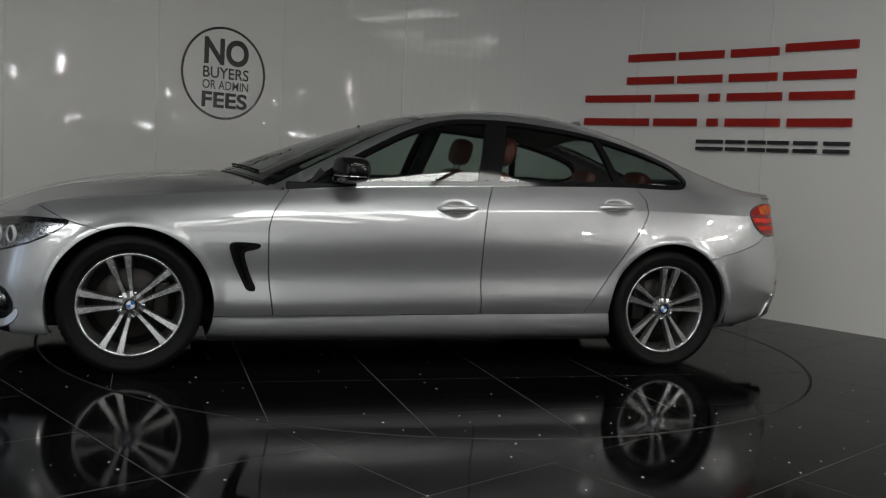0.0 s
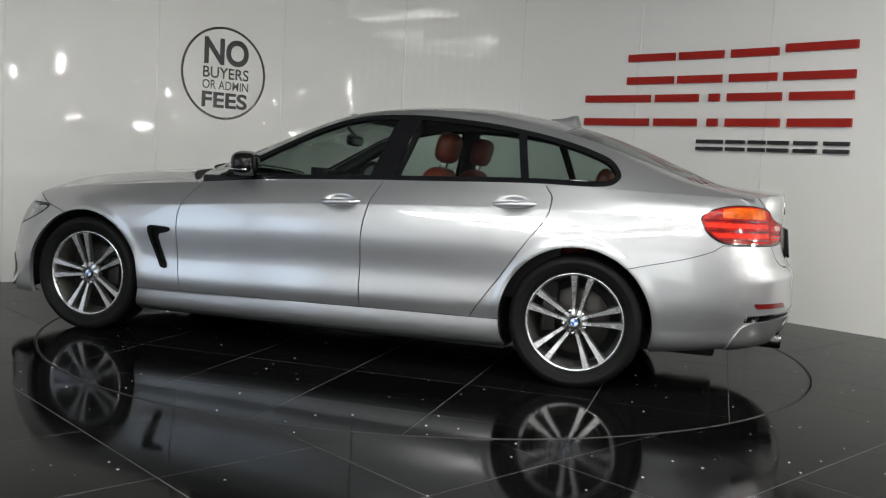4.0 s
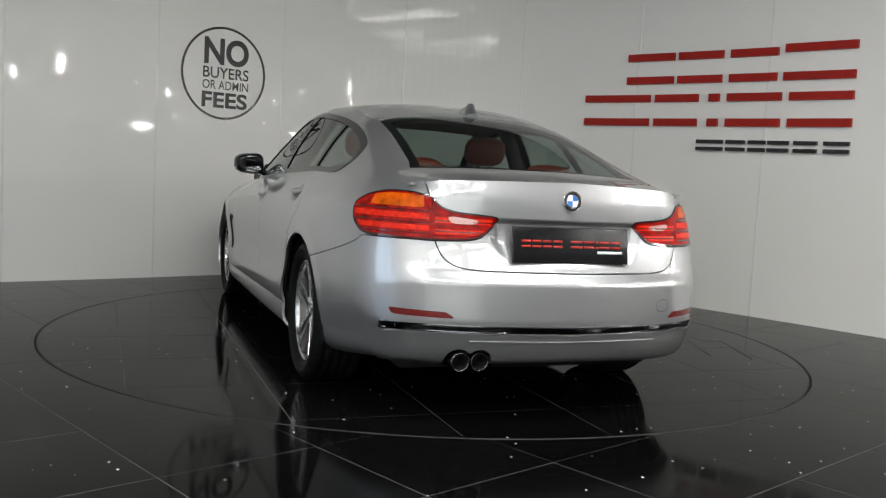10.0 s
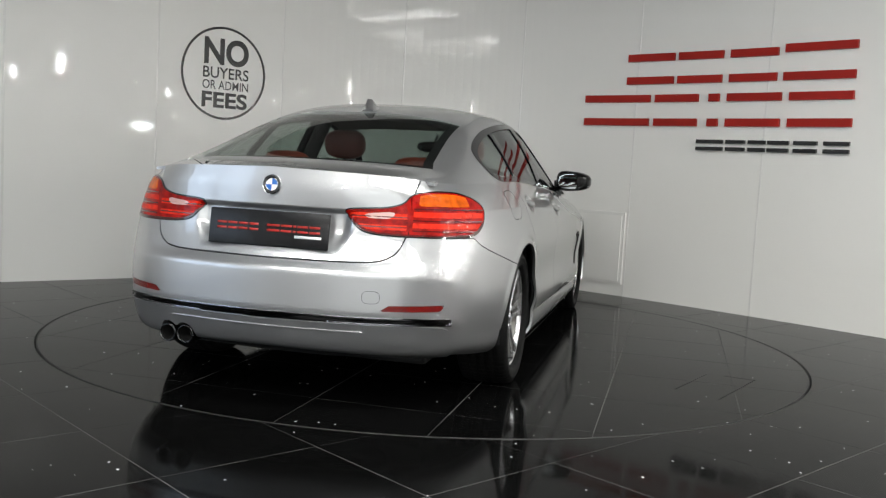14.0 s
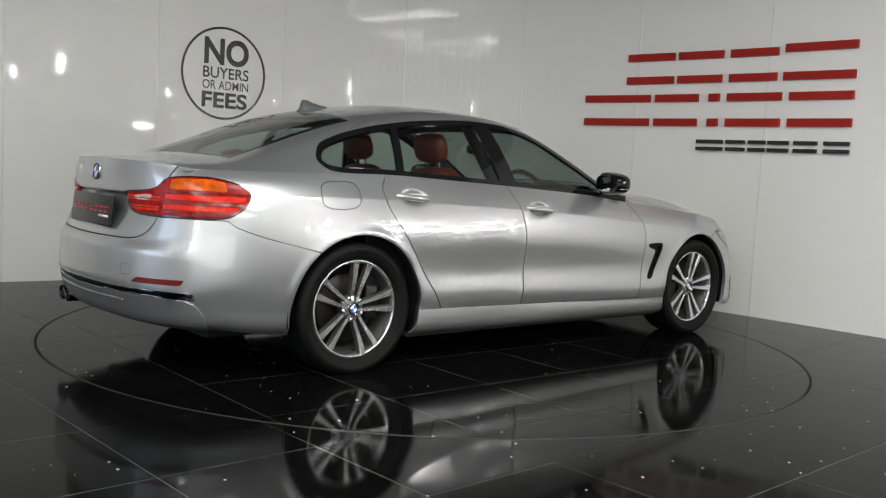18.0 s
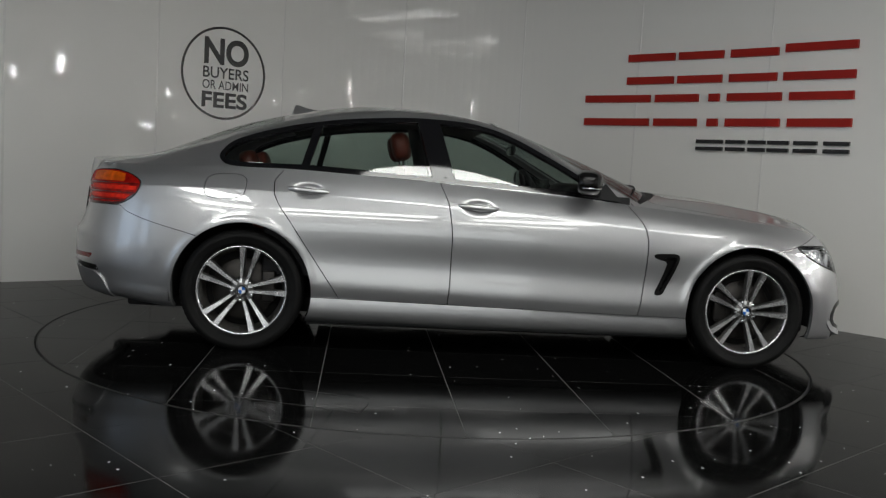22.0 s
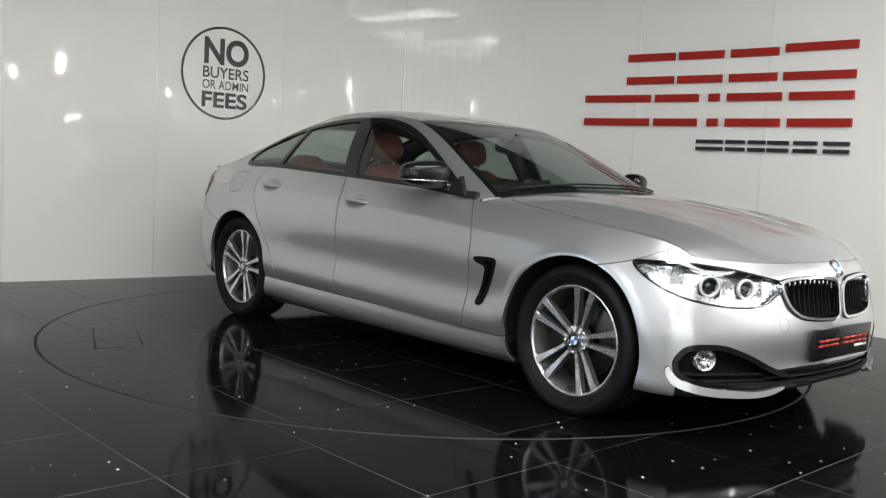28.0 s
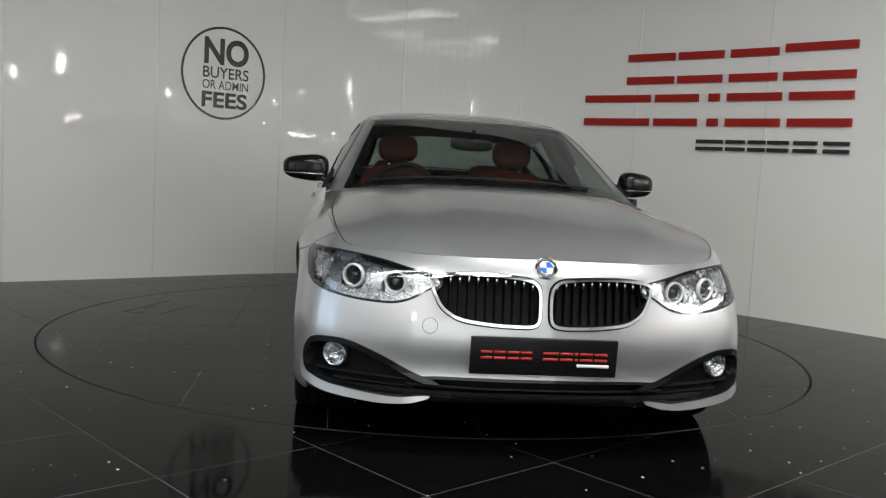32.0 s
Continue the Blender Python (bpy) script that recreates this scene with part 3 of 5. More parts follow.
# ---------- the car's surfaces ----------
# Plan outline of one half, from the middle of the nose to the middle of the tail.
PLAN_X = [2.160, 2.152, 2.114, 2.066, 2.003, 1.920, 1.795, 1.610, 1.405, 0.90, 0.0, -1.0, -1.405, -1.65, -1.85, -2.02, -2.15, -2.265, -2.36, -2.41, -2.43]
PLAN_Y = [0.0, 0.22, 0.42, 0.568, 0.71, 0.818, 0.872, 0.893, 0.902, 0.908, 0.912, 0.912, 0.912, 0.900, 0.872, 0.825, 0.765, 0.665, 0.50, 0.27, 0.0]
NU, NV = 520, 112
ARCH_R = 0.369
_ox, _oy = [PLAN_X[1], *PLAN_X, PLAN_X[-2]], [-PLAN_Y[1], *PLAN_Y, -PLAN_Y[-2]]     # past the middle, so that nose and tail run square across it
_seg = np.concatenate([[0], np.cumsum(np.hypot(np.diff(_ox), np.diff(_oy)))])
_t = np.linspace(_seg[1], _seg[-2], 4000)
_px, _py = flow(_seg, _ox, _t), np.maximum(flow(_seg, _oy, _t), 0)
_py[0] = _py[-1] = 0
_arc = np.concatenate([[0], np.cumsum(np.hypot(np.diff(_px), np.diff(_py)))])
ARC = _arc[-1]
U = np.linspace(0, ARC, NU)
PX, PY = np.interp(U, _arc, _px), np.interp(U, _arc, _py)


def arc_of(x, y):
    """Where on the outline a place lies nearest."""
    return float(_arc[np.argmin((_px - x) ** 2 + (_py - y) ** 2)])


_tx, _ty = np.gradient(PX), np.gradient(PY)
_tx[0] = _tx[-1] = 0
_ln = np.hypot(_tx, _ty)
NX, NY = _ty / _ln, -_tx / _ln
SECTIONS = []


def section(x, y, *zd):
    """A section of the flank: nine (height, inset) pairs from the lower edge to the upper edge."""
    SECTIONS.append((arc_of(x, y), zd))


section(2.160, 0.0, (.180, -.10), (.200, -.02), (.235, 0), (.30, -.008), (.40, -.002), (.50, -.010), (.60, -.024), (.665, -.032), (.714, -.062))
section(2.104, .42, (.168, -.10), (.186, -.02), (.225, 0), (.30, -.006), (.40, -.002), (.50, -.016), (.58, -.034), (.65, -.052), (.710, -.088))
section(1.970, .70, (.160, -.07), (.178, -.015), (.225, 0), (.32, 0), (.42, -.004), (.50, -.018), (.58, -.040), (.65, -.070), (.716, -.118))
section(1.740, .88, (.165, -.05), (.185, -.012), (.25, 0), (.32, 0), (.45, -.004), (.55, -.018), (.63, -.038), (.70, -.068), (.782, -.128))
section(1.405, .902, (.170, -.09), (.200, -.055), (.27, -.012), (.35, 0), (.50, 0), (.62, -.004), (.70, -.020), (.765, -.058), (.818, -.115))
section(0.90, .908, (.160, -.060), (.178, -.034), (.268, -.016), (.33, -.003), (.44, -.014), (.62, -.002), (.742, -.020), (.80, -.055), (.862, -.112))
section(0.0, .912, (.160, -.060), (.178, -.034), (.288, -.016), (.35, -.003), (.46, -.016), (.66, -.002), (.805, -.030), (.862, -.066), (.926, -.115))
section(-1.0, .912, (.168, -.060), (.186, -.034), (.305, -.016), (.37, -.003), (.48, -.012), (.67, -.004), (.846, -.045), (.905, -.080), (.965, -.120))
section(-1.405, .912, (.180, -.08), (.205, -.045), (.31, -.008), (.40, 0), (.55, 0), (.70, -.008), (.856, -.050), (.912, -.088), (.968, -.128))
section(-1.85, .872, (.215, -.075), (.24, -.045), (.32, -.022), (.42, -.007), (.55, -.003), (.70, -.016), (.852, -.050), (.910, -.085), (.962, -.135))
section(-2.15, .765, (.240, -.09), (.262, -.055), (.34, -.026), (.42, -.006), (.55, -.004), (.68, -.020), (.82, -.050), (.90, -.080), (.957, -.130))
section(-2.36, .50, (.246, -.11), (.266, -.06), (.36, -.020), (.44, -.002), (.575, -.003), (.634, -.032), (.80, -.072), (.90, -.073), (.976, -.088))
section(-2.43, 0.0, (.256, -.12), (.272, -.06), (.36, -.020), (.44, -.002), (.575, -.003), (.632, -.036), (.80, -.082), (.90, -.080), (.990, -.082))


def build_flank():
    ku = [k[0] for k in SECTIONS]
    zk = np.array([[spline(ku, [k[1][f][0] for k in SECTIONS], u) for f in range(9)] for u in U])
    dk = np.array([[spline(ku, [k[1][f][1] for k in SECTIONS], u) for f in range(9)] for u in U])
    Z, D = np.empty((NU, NV)), np.empty((NU, NV))
    n1, n2 = 20, 78                       # rows that carry the sill step and the shoulder crease
    taut = np.clip((-2.08 - PX) / 0.14, 0, 1)
    crisp = np.clip((1.25 - PX) / 0.4, 0, 1) * np.clip((PX + 2.12) / 0.2, 0, 1)
    for i in range(NU):
        c = np.concatenate([[0], np.cumsum(np.hypot(np.diff(zk[i]), np.diff(dk[i])))])
        t = np.concatenate([np.linspace(0, c[2], n1, endpoint=False), np.linspace(c[2], c[6], n2 - n1, endpoint=False), np.linspace(c[6], c[8], NV - n2)])
        Z[i] = spline(c, zk[i], t)
        soft = flow(c, dk[i], t)
        hard = np.concatenate([flow(c[:3], dk[i][:3], t[:n1]), flow(c[2:7], dk[i][2:7], t[n1:n2]), flow(c[6:], dk[i][6:], t[n2:])])
        D[i] = soft + crisp[i] * (hard - soft)
        D[i] += taut[i] * (spline(c, dk[i], t) - D[i])
    P = np.stack([PX[:, None] + NX[:, None] * D, PY[:, None] + NY[:, None] * D, Z], -1)
    X, Y = P[..., 0], P[..., 1]
    # soft flares round the wheel arches
    for cx in (1.395, -1.395):
        rr = np.hypot(X - cx, Z - 0.315)
        P[..., 1] += np.clip((Z - 0.30) / 0.12, 0, 1) * np.where((Y > 0.5) & (Z < 0.80), 0.007 * np.exp(-((rr - ARCH_R - 0.012) / 0.022) ** 2), 0)
    # bowls behind the door handles
    for hx, hz in ((-0.152, 0.822), (-1.062, 0.866)):
        P[..., 1] -= 0.022 * np.exp(-(((X - hx) / 0.070) ** 2 + ((Z - hz) / 0.033) ** 2) ** 2) * (Y > 0.6)
    # shallow hollow in the tailgate for the number plate
    w = np.clip((0.350 - 0.35 * np.clip(0.74 - Z, 0, 1) - np.abs(Y)) / 0.05, 0, 1) * np.clip((Z - 0.640) / 0.11, 0, 1) * np.clip((0.832 - Z) / 0.014, 0, 1)
    P[..., 0] += np.where(X < -2.1, 0.026 * w * w * (3 - 2 * w), 0)
    P[0, :, 1] = P[-1, :, 1] = 0
    return P


FLANK = build_flank()
FU = np.broadcast_to(U[:, None], (NU, NV))
FX, FY, FZ = FLANK[..., 0], FLANK[..., 1], FLANK[..., 2]
_n = np.cross(np.gradient(FLANK, axis=0), np.gradient(FLANK, axis=1))
_n /= np.linalg.norm(_n, axis=-1, keepdims=True) + 1e-12
FN = _n * np.sign((_n[..., :2] * np.stack([np.broadcast_to(NX[:, None], FX.shape), np.broadcast_to(NY[:, None], FX.shape)], -1)).sum(-1, keepdims=True) + 1e-9)
TOP = FLANK[:, -1]                       # upper edge of the flank all round
_side = (PX < 1.9) & (PX > -2.2)


def top_at(x):
    """The flank's upper edge at a place along the car."""
    o = np.argsort(TOP[_side, 0])
    return np.stack([np.interp(x, TOP[_side, 0][o], TOP[_side, k][o]) for k in (1, 2)], -1)


# Roof, screens and deck: stations with a middle point (x, z) and a rail point (x, y, z).
ST = []


def station(xc, zc, xr, yr, zr, p=2.3):
    ST.append((xc, zc, xr, yr, zr, p))


I_TAIL = int(np.argmin(np.abs(U - arc_of(-2.265, .665))))
station(0.935, 0.952, 0.720, 0.772, 0.884, 2.6)
station(0.690, 1.055, 0.545, 0.728, 0.978, 2.6)
station(0.430, 1.154, 0.345, 0.676, 1.092, 2.6)
station(0.185, 1.238, 0.140, 0.622, 1.202, 2.7)
station(-0.030, 1.299, -0.050, 0.592, 1.276, 2.8)
station(-0.250, 1.345, -0.250, 0.584, 1.312, 2.8)
station(-0.500, 1.369, -0.500, 0.580, 1.324, 2.8)
station(-0.750, 1.370, -0.740, 0.575, 1.313, 2.8)
station(-0.955, 1.350, -0.935, 0.568, 1.288, 2.8)
station(-1.280, 1.286, -1.240, 0.566, 1.222, 2.7)
station(-1.600, 1.186, -1.540, 0.584, 1.130, 2.6)
station(-1.905, 1.060, -1.830, 0.612, 1.036, 2.4)
station(-2.080, 1.012, -2.020, 0.622, 0.988, 2.2)
station(float(TOP[-1, 0]), float(TOP[-1, 2]), float(TOP[I_TAIL, 0]), float(TOP[I_TAIL, 1]), float(TOP[I_TAIL, 2]), 2.2)
NT, NQ = 300, 60


def build_roof():
    a = np.array(ST)
    tau = np.linspace(0, len(ST) - 1, NT)
    k = np.arange(len(ST))
    xc, zc, xr, yr, zr, p = (flow(k, a[:, c], tau) for c in range(6))
    q = np.linspace(0, 1, NQ)
    Q = q[None, :] ** 1.0
    x = xc[:, None] + (xr - xc)[:, None] * Q ** 2.2
    y = yr[:, None] * Q
    z = zc[:, None] + (zr - zc)[:, None] * Q ** p[:, None]
    P = np.stack([x, y, z], -1)
    # the deck's hind edge meets the tail's upper edge
    tail_y = TOP[I_TAIL:, 1][::-1]
    wy = np.clip(q * yr[-1], 0, tail_y[-1])
    edge = np.stack([np.interp(wy, tail_y, TOP[I_TAIL:, c][::-1]) for c in range(3)], -1)
    w = np.clip((tau - 11.3) / (len(ST) - 1 - 11.3), 0, 1)
    P += (w * w * (3 - 2 * w))[:, None, None] * (edge - P[-1])[None]
    return P, tau, q


ROOF, TAU, RQ = build_roof()
RT, RQG = np.broadcast_to(TAU[:, None], (NT, NQ)), np.broadcast_to(RQ[None, :], (NT, NQ))
RAIL = ROOF[:, -1]


def build_side_glass():
    """Greenhouse side from the flank's upper edge to the roof rail."""
    n = 44
    bx = RAIL[:, 0]
    base = top_at(bx)
    k = np.linspace(0, 1, n)
    P = np.empty((NT, n, 3))
    P[..., 0] = bx[:, None]
    h = RAIL[:, 2] - base[:, 1]
    bulge = 0.055 * np.clip(h, 0, None)
    P[..., 1] = base[:, :1] + (RAIL[:, 1:2] - base[:, :1]) * k + bulge[:, None] * np.sin(np.pi * k) 
    P[..., 2] = base[:, 1:2] + h[:, None] * k
    return P


CAB = build_side_glass()


def round_rail(iterations=46):
    """Rolls the greenhouse side over into the roof along the rail."""
    nc = CAB.shape[1]
    C = np.concatenate([CAB, ROOF[:, -2::-1]], 1)
    d = np.abs(np.arange(C.shape[1]) - (nc - 1))
    w = np.clip(1 - d / 16.0, 0, 1)[None, :, None] * np.clip(TAU / 0.8, 0, 1)[:, None, None] * np.clip((12.6 - TAU) / 1.0, 0, 1)[:, None, None]
    for _ in range(iterations):
        L = np.zeros_like(C)
        L[:, 1:-1] = (C[:, :-2] + C[:, 2:]) / 2 - C[:, 1:-1]
        C = C + 0.5 * w * L
    return C[:, :nc], np.concatenate([C[:, nc:], C[:, nc - 1:nc]], 1)[:, list(range(NQ - 2, -1, -1)) + [NQ - 1]]


CAB, ROOF = round_rail()
CX, CZ = CAB[..., 0], CAB[..., 2]
_n = np.cross(np.gradient(CAB, axis=0), np.gradient(CAB, axis=1))
_n /= np.linalg.norm(_n, axis=-1, keepdims=True) + 1e-12
CN = _n * np.sign(_n[..., 1:2] + 1e-9)


def build_bonnet():
    i0 = int(np.argmin(np.abs(U - arc_of(1.985, .675))))
    i1 = int(np.argmin(np.abs(TOP[:, 0] - 0.735) + (U > ARC / 2)))
    n = 150
    w = np.linspace(0, 1, n)
    ui = np.linspace(U[i0], U[i1], n)
    ed = np.stack([np.interp(ui, U, TOP[:, k]) for k in range(3)], -1)
    xc = TOP[0, 0] + (1.0 - TOP[0, 0]) * w
    zc = flow([1.0, 1.2, 1.47, 1.75, 1.95, TOP[0, 0]], [0.948, 0.938, 0.904, 0.848, 0.784, TOP[0, 2]], xc)
    q = np.linspace(0, 1, NQ)
    P = np.empty((n, NQ, 3))
    P[..., 0] = xc[:, None] + (ed[:, 0] - xc)[:, None] * q ** 2.4
    P[..., 1] = ed[:, 1:2] * q
    P[..., 2] = zc[:, None] + (ed[:, 2] - zc)[:, None] * q ** 3.0
    # two soft folds that run from the screen's corners to the grille
    qc = 0.60 + 0.16 * w
    env = np.sin(np.pi * np.clip(w * 1.02, 0, 1)) ** 0.6
    d = q[None, :] - qc[:, None]
    P[..., 2] += env[:, None] * (0.014 * np.clip(1 - (np.sqrt(d * d + 0.0016) - 0.04) / 0.20, 0, 1) ** 1.7 - 0.004 * np.exp(-((d + 0.20) / 0.13) ** 2))
    fy = TOP[:i0 + 1, 1]
    front = np.stack([np.interp(q * ed[0, 1], fy, TOP[:i0 + 1, k]) for k in range(3)], -1)
    P += ((1 - w) ** 3)[:, None, None] * (front - P[0])[None]
    return P, w, q


BON, BW, BQ = build_bonnet()
WING_LINE = np.broadcast_to(np.interp(BW, [0, .25, .60, .84, .93, .97, 1], [.996, .985, .957, .930, .908, .878, .80])[:, None], BON.shape[:2])

# Outlines in side view (x, z) and in arc-and-height (u, z).
DLO = rounded([(-1.56, 1.030), (-1.50, 1.108), (-1.35, 1.165), (-1.15, 1.218), (-0.88, 1.264), (-0.52, 1.293), (-0.22, 1.284), (-0.06, 1.252),
               (0.09, 1.195), (0.32, 1.075), (0.53, 0.955), (0.650, 0.890), (0.32, 0.918), (-0.25, 0.946), (-0.75, 0.965), (-1.15, 0.980), (-1.42, 0.976), (-1.52, 0.985)], 2)
DOOR_F = lambda z: spline([0.15, 0.275, 0.505, 0.672, 0.752, 0.854, 0.93], [0.735, 0.753, 0.782, 0.787, 0.772, 0.705, 0.640], z)
DOOR_B = lambda z: spline([0.15, 0.299, 0.433, 0.633, 0.827, 0.932, 1.3], [-0.302, -0.297, -0.290, -0.289, -0.313, -0.355, -0.47], z)
DOOR_R = lambda z: spline([0.15, 0.32, 0.50, 0.702, 0.80, 0.853, 0.903, 0.956, 1.0], [-0.80, -0.892, -1.015, -1.153, -1.222, -1.243, -1.245, -1.211, -1.17], z)
SILL = lambda x: 0.288 - 0.014 * x
GAPW = 0.0028
PIPE_Y = (0.450, 0.368)
REAR_EDGE = [.90, .885, .875, .875, .90, .90]


def arch_field(X, Z, r=ARCH_R):
    return np.minimum(np.hypot(X - 1.395, Z - 0.315), np.hypot(X + 1.395, Z - 0.315)) - r


def bumper_front_line(X, Z):
    """Positive in the front bumper: below the line from lamp to arch."""
    return np.where(X > 1.2, spline([1.2, 1.45, 1.60, 1.66, 1.9, 2.3], [0.60, 0.645, 0.676, 0.692, 0.80, 0.90], X) - Z, -1.0)


def bumper_rear_line(X, Z):
    return np.where(X < -1.3, spline([-2.6, -2.2, -2.06, -2.01, -1.628, -1.3], [0.73, 0.735, 0.735, 0.705, 0.598, 0.50], X) - Z, -1.0)


def uz(*pts):
    """An outline from (x, y, z) places on the flank, in arc and height."""
    return [(arc_of(x, y), z) for x, y, z in pts]


KIDNEY = rounded([(.020, .640), (.15, .653), (.29, .652), (.398, .638), (.390, .590), (.360, .530), (.300, .494), (.18, .482), (.044, .480), (.018, .500)], 3)
HEAD = rounded(uz((2.124, .374, .637), (2.08, .50, .662), (2.03, .60, .684), (1.93, .76, .702), (1.80, .86, .704), (1.655, .892, .698),
                  (1.72, .885, .645), (1.83, .845, .590), (1.92, .765, .556), (2.00, .65, .536), (2.06, .53, .534), (2.085, .470, .553), (2.105, .415, .592), (2.124, .374, .600)), 2)
POD = rounded(uz((1.875, .812, .325), (1.905, .78, .388), (1.985, .675, .392), (2.045, .565, .350), (2.092, .45, .292), (2.118, .37, .268),
                 (2.135, .30, .215), (2.10, .43, .206), (2.03, .595, .214), (1.94, .74, .232), (1.885, .80, .265)), 2)
MOUTH = rounded([(-.1, .292), (.25, .292), (.40, .288), (.50, .272), (.44, .232), (.36, .220), (-.1, .220)], 2)
BLADE = rounded(uz((1.862, .822, .312), (1.885, .80, .262), (1.94, .74, .229), (2.03, .595, .211), (2.085, .50, .206), (2.117, .395, .224),
                   (2.120, .38, .216), (2.10, .45, .190), (2.05, .55, .180), (1.95, .73, .194), (1.880, .805, .225), (1.855, .828, .27)), 2)
TAILW = rounded(uz((-1.955, .845, .862), (-2.02, .825, .900), (-2.13, .78, .921), (-2.255, .675, .921), (-2.305, .60, .908), (-2.325, .565, .868),
                   (-2.36, .50, .850), (-2.405, .330, .840), (-2.408, .318, .826), (-2.393, .385, .756), (-2.375, .445, .741), (-2.325, .565, .736), (-2.20, .73, .738), (-2.06, .81, .742), (-1.985, .84, .790)), 2)
LID = rounded([(.588, 1.02), (.570, .90), (.556, .742), (.528, .672), (.480, .640), (.40, .629), (0, .626), (-.4, .626), (-.4, 1.02)], 2)


def both_sides(name, patch, material, parent, label="", rim=0.0, sub=False):
    """A left part and its mirror image on the right."""
    v, f = rimmed(*patch, rim) if rim else patch
    at = None if sub else (OX, OY, 0)
    a = part(name, (v, f), material, parent, label, at=at)
    b = part(name, mirrored(v, f), material, parent, label, at=at)
    return a, b


def car_body(car):
    A = arch_field(FX, FZ)
    front, rear = bumper_front_line(FX, FZ), bumper_rear_line(FX, FZ)
    kid = inside(FY, FZ, KIDNEY)
    kid = np.where(FX > 1.9, kid, -1.0)
    head = np.where(FX > 1.4, inside(FU, FZ, HEAD), -1.0)
    pod = np.where(FX > 1.6, inside(FU, FZ, POD), -1.0)
    mouth = np.where(FX > 1.9, inside(FY, FZ, MOUTH), -1.0)
    blade = np.where(FX > 1.6, inside(FU, FZ, BLADE), -1.0)
    tail = np.where(FX < -1.8, inside(FU, FZ, TAILW), -1.0)
    lid = np.where(FX < -2.1, inside(FY, FZ, LID), -1.0)
    sill = SILL(FX) - FZ
    between = np.where(np.abs(FX) < 1.25, 1.0, -1.0)
    sill_ends = np.minimum(1.09 - FX, FX + 1.09)
    df, db, dr = DOOR_F(FZ) - FX, FX - DOOR_B(FZ), FX - DOOR_R(FZ)
    g = GAPW
    # front bumper, cut for grilles, lamps and intakes
    black_low = np.maximum(pod, mouth)
    v, f = trim(FLANK, [A, front - 0.001, -kid - 0.010, -head - g, -black_low - g, -blade - g, FZ - 0.203 + 0.02 * (FX < 1.9), np.maximum(FZ - 0.226, FU - arc_of(1.885, .80))])
    bumper = part("front_bumper", rimmed(*both(v, f), 0.022), M_PAINT, car, at=(OX, OY, 0))
    # lower black lip
    v, f = trim(FLANK + FN * -0.012, [A, np.where(FX > 1.6, np.minimum(0.235 - FZ, arc_of(1.87, .815) - FU), -1.0), -blade - 0.004])
    part("lower_lip", rimmed(*both(v, f), 0.015), M_MATT, bumper, "matt black lower lip")
    lip = 0.006 + 0.14 * (0.24 - FZ)
    ledge = np.stack([PX[:, None] + NX[:, None] * lip, PY[:, None] + NY[:, None] * lip, FZ], -1)
    both_sides("bumper_blade", trim(ledge, [blade]), M_PAINT, bumper, "silver blade below the intake", 0.03, True)
    # wings
    vent = rounded([(.820, .616), (.955, .622), (.960, .600), (.936, .53), (.896, .445), (.876, .405), (.842, .402), (.868, .455), (.892, .52), (.906, .572), (.896, .592), (.850, .600)], 2)
    ventf = inside(FX, FZ, vent)
    v = trim(FLANK, [A, -front - g, -df - g, -head - g, np.where(FX > 0.4, 1.0, -1.0), np.maximum(-sill - g, FX - 1.25), -ventf])
    vs, fs = rimmed(*v, 0.02)
    top = rimmed(*trim(BON, [np.broadcast_to(BQ[None], BON.shape[:2]) - WING_LINE - 0.0035, np.broadcast_to(BW[:, None], BON.shape[:2]) - 0.003]), 0.016, (1.4, 0, 0))
    wings = both_sides("front_wing", joined((vs, fs), top), M_PAINT, car)
    ring = trim(FLANK + FN * 0.004, [ventf + 0.008, -ventf + 0.010, np.where(FX > 0.5, 1.0, -1.0)])
    vv, ff = rimmed(*ring, 0.02)
    inner = trim(FLANK - FN * 0.020, [ventf + 0.012, np.where(FX > 0.5, 1.0, -1.0)])
    for k, w in enumerate(wings):
        a, b = ((vv, ff), inner) if k == 0 else (mirrored(vv, ff), mirrored(*inner))
        part("side_vent", joined(a, b), M_SLAT, w, "gloss black hockey-stick side vent")
    # doors
    fd = trim(FLANK, [df - g, db - g, -sill - g, between])
    rd = trim(FLANK, [-db - g, dr - g, -sill - g, A, np.where(FX > -1.6, 1.0, -1.0)])
    front_doors = both_sides("front_door", fd, M_PAINT, car, rim=0.02)
    rear_doors = both_sides("rear_door", rd, M_PAINT, car, rim=0.02)
    # sills
    both_sides("sill", trim(FLANK, [sill - 0.001, A, sill_ends, FZ - 0.10]), M_PAINT, car, rim=0.012)
    # rear quarters with the pillar up to the roof rail
    q1 = trim(FLANK, [A, -rear - g, -dr - g, np.where(FX < -0.8, 1.0, -1.0), -tail - g, np.maximum(-lid - g, FX + 2.1), np.maximum(-sill - g, -1.25 - FX)])
    fuel = rounded([(-1.600, .930), (-1.385, .936), (-1.398, .806), (-1.612, .800)], 3)
    fuelf = np.where(FX < -1.2, inside(FX, FZ, fuel), -1.0)
    q2 = trim(FLANK, [A, -rear - g, -dr - g, np.where(FX < -0.8, 1.0, -1.0), -tail - g, np.maximum(-lid - g, FX + 2.1), np.maximum(-sill - g, -1.25 - FX), -fuelf - 0.0016])
    dlo = inside(CX, CZ, DLO)
    pillar = trim(CAB, [-dlo, 1.0 - 0 * CX, np.where(CX < 0.71, 1.0, -1.0)])
    roofside = trim(ROOF, [RQG - 0.925])
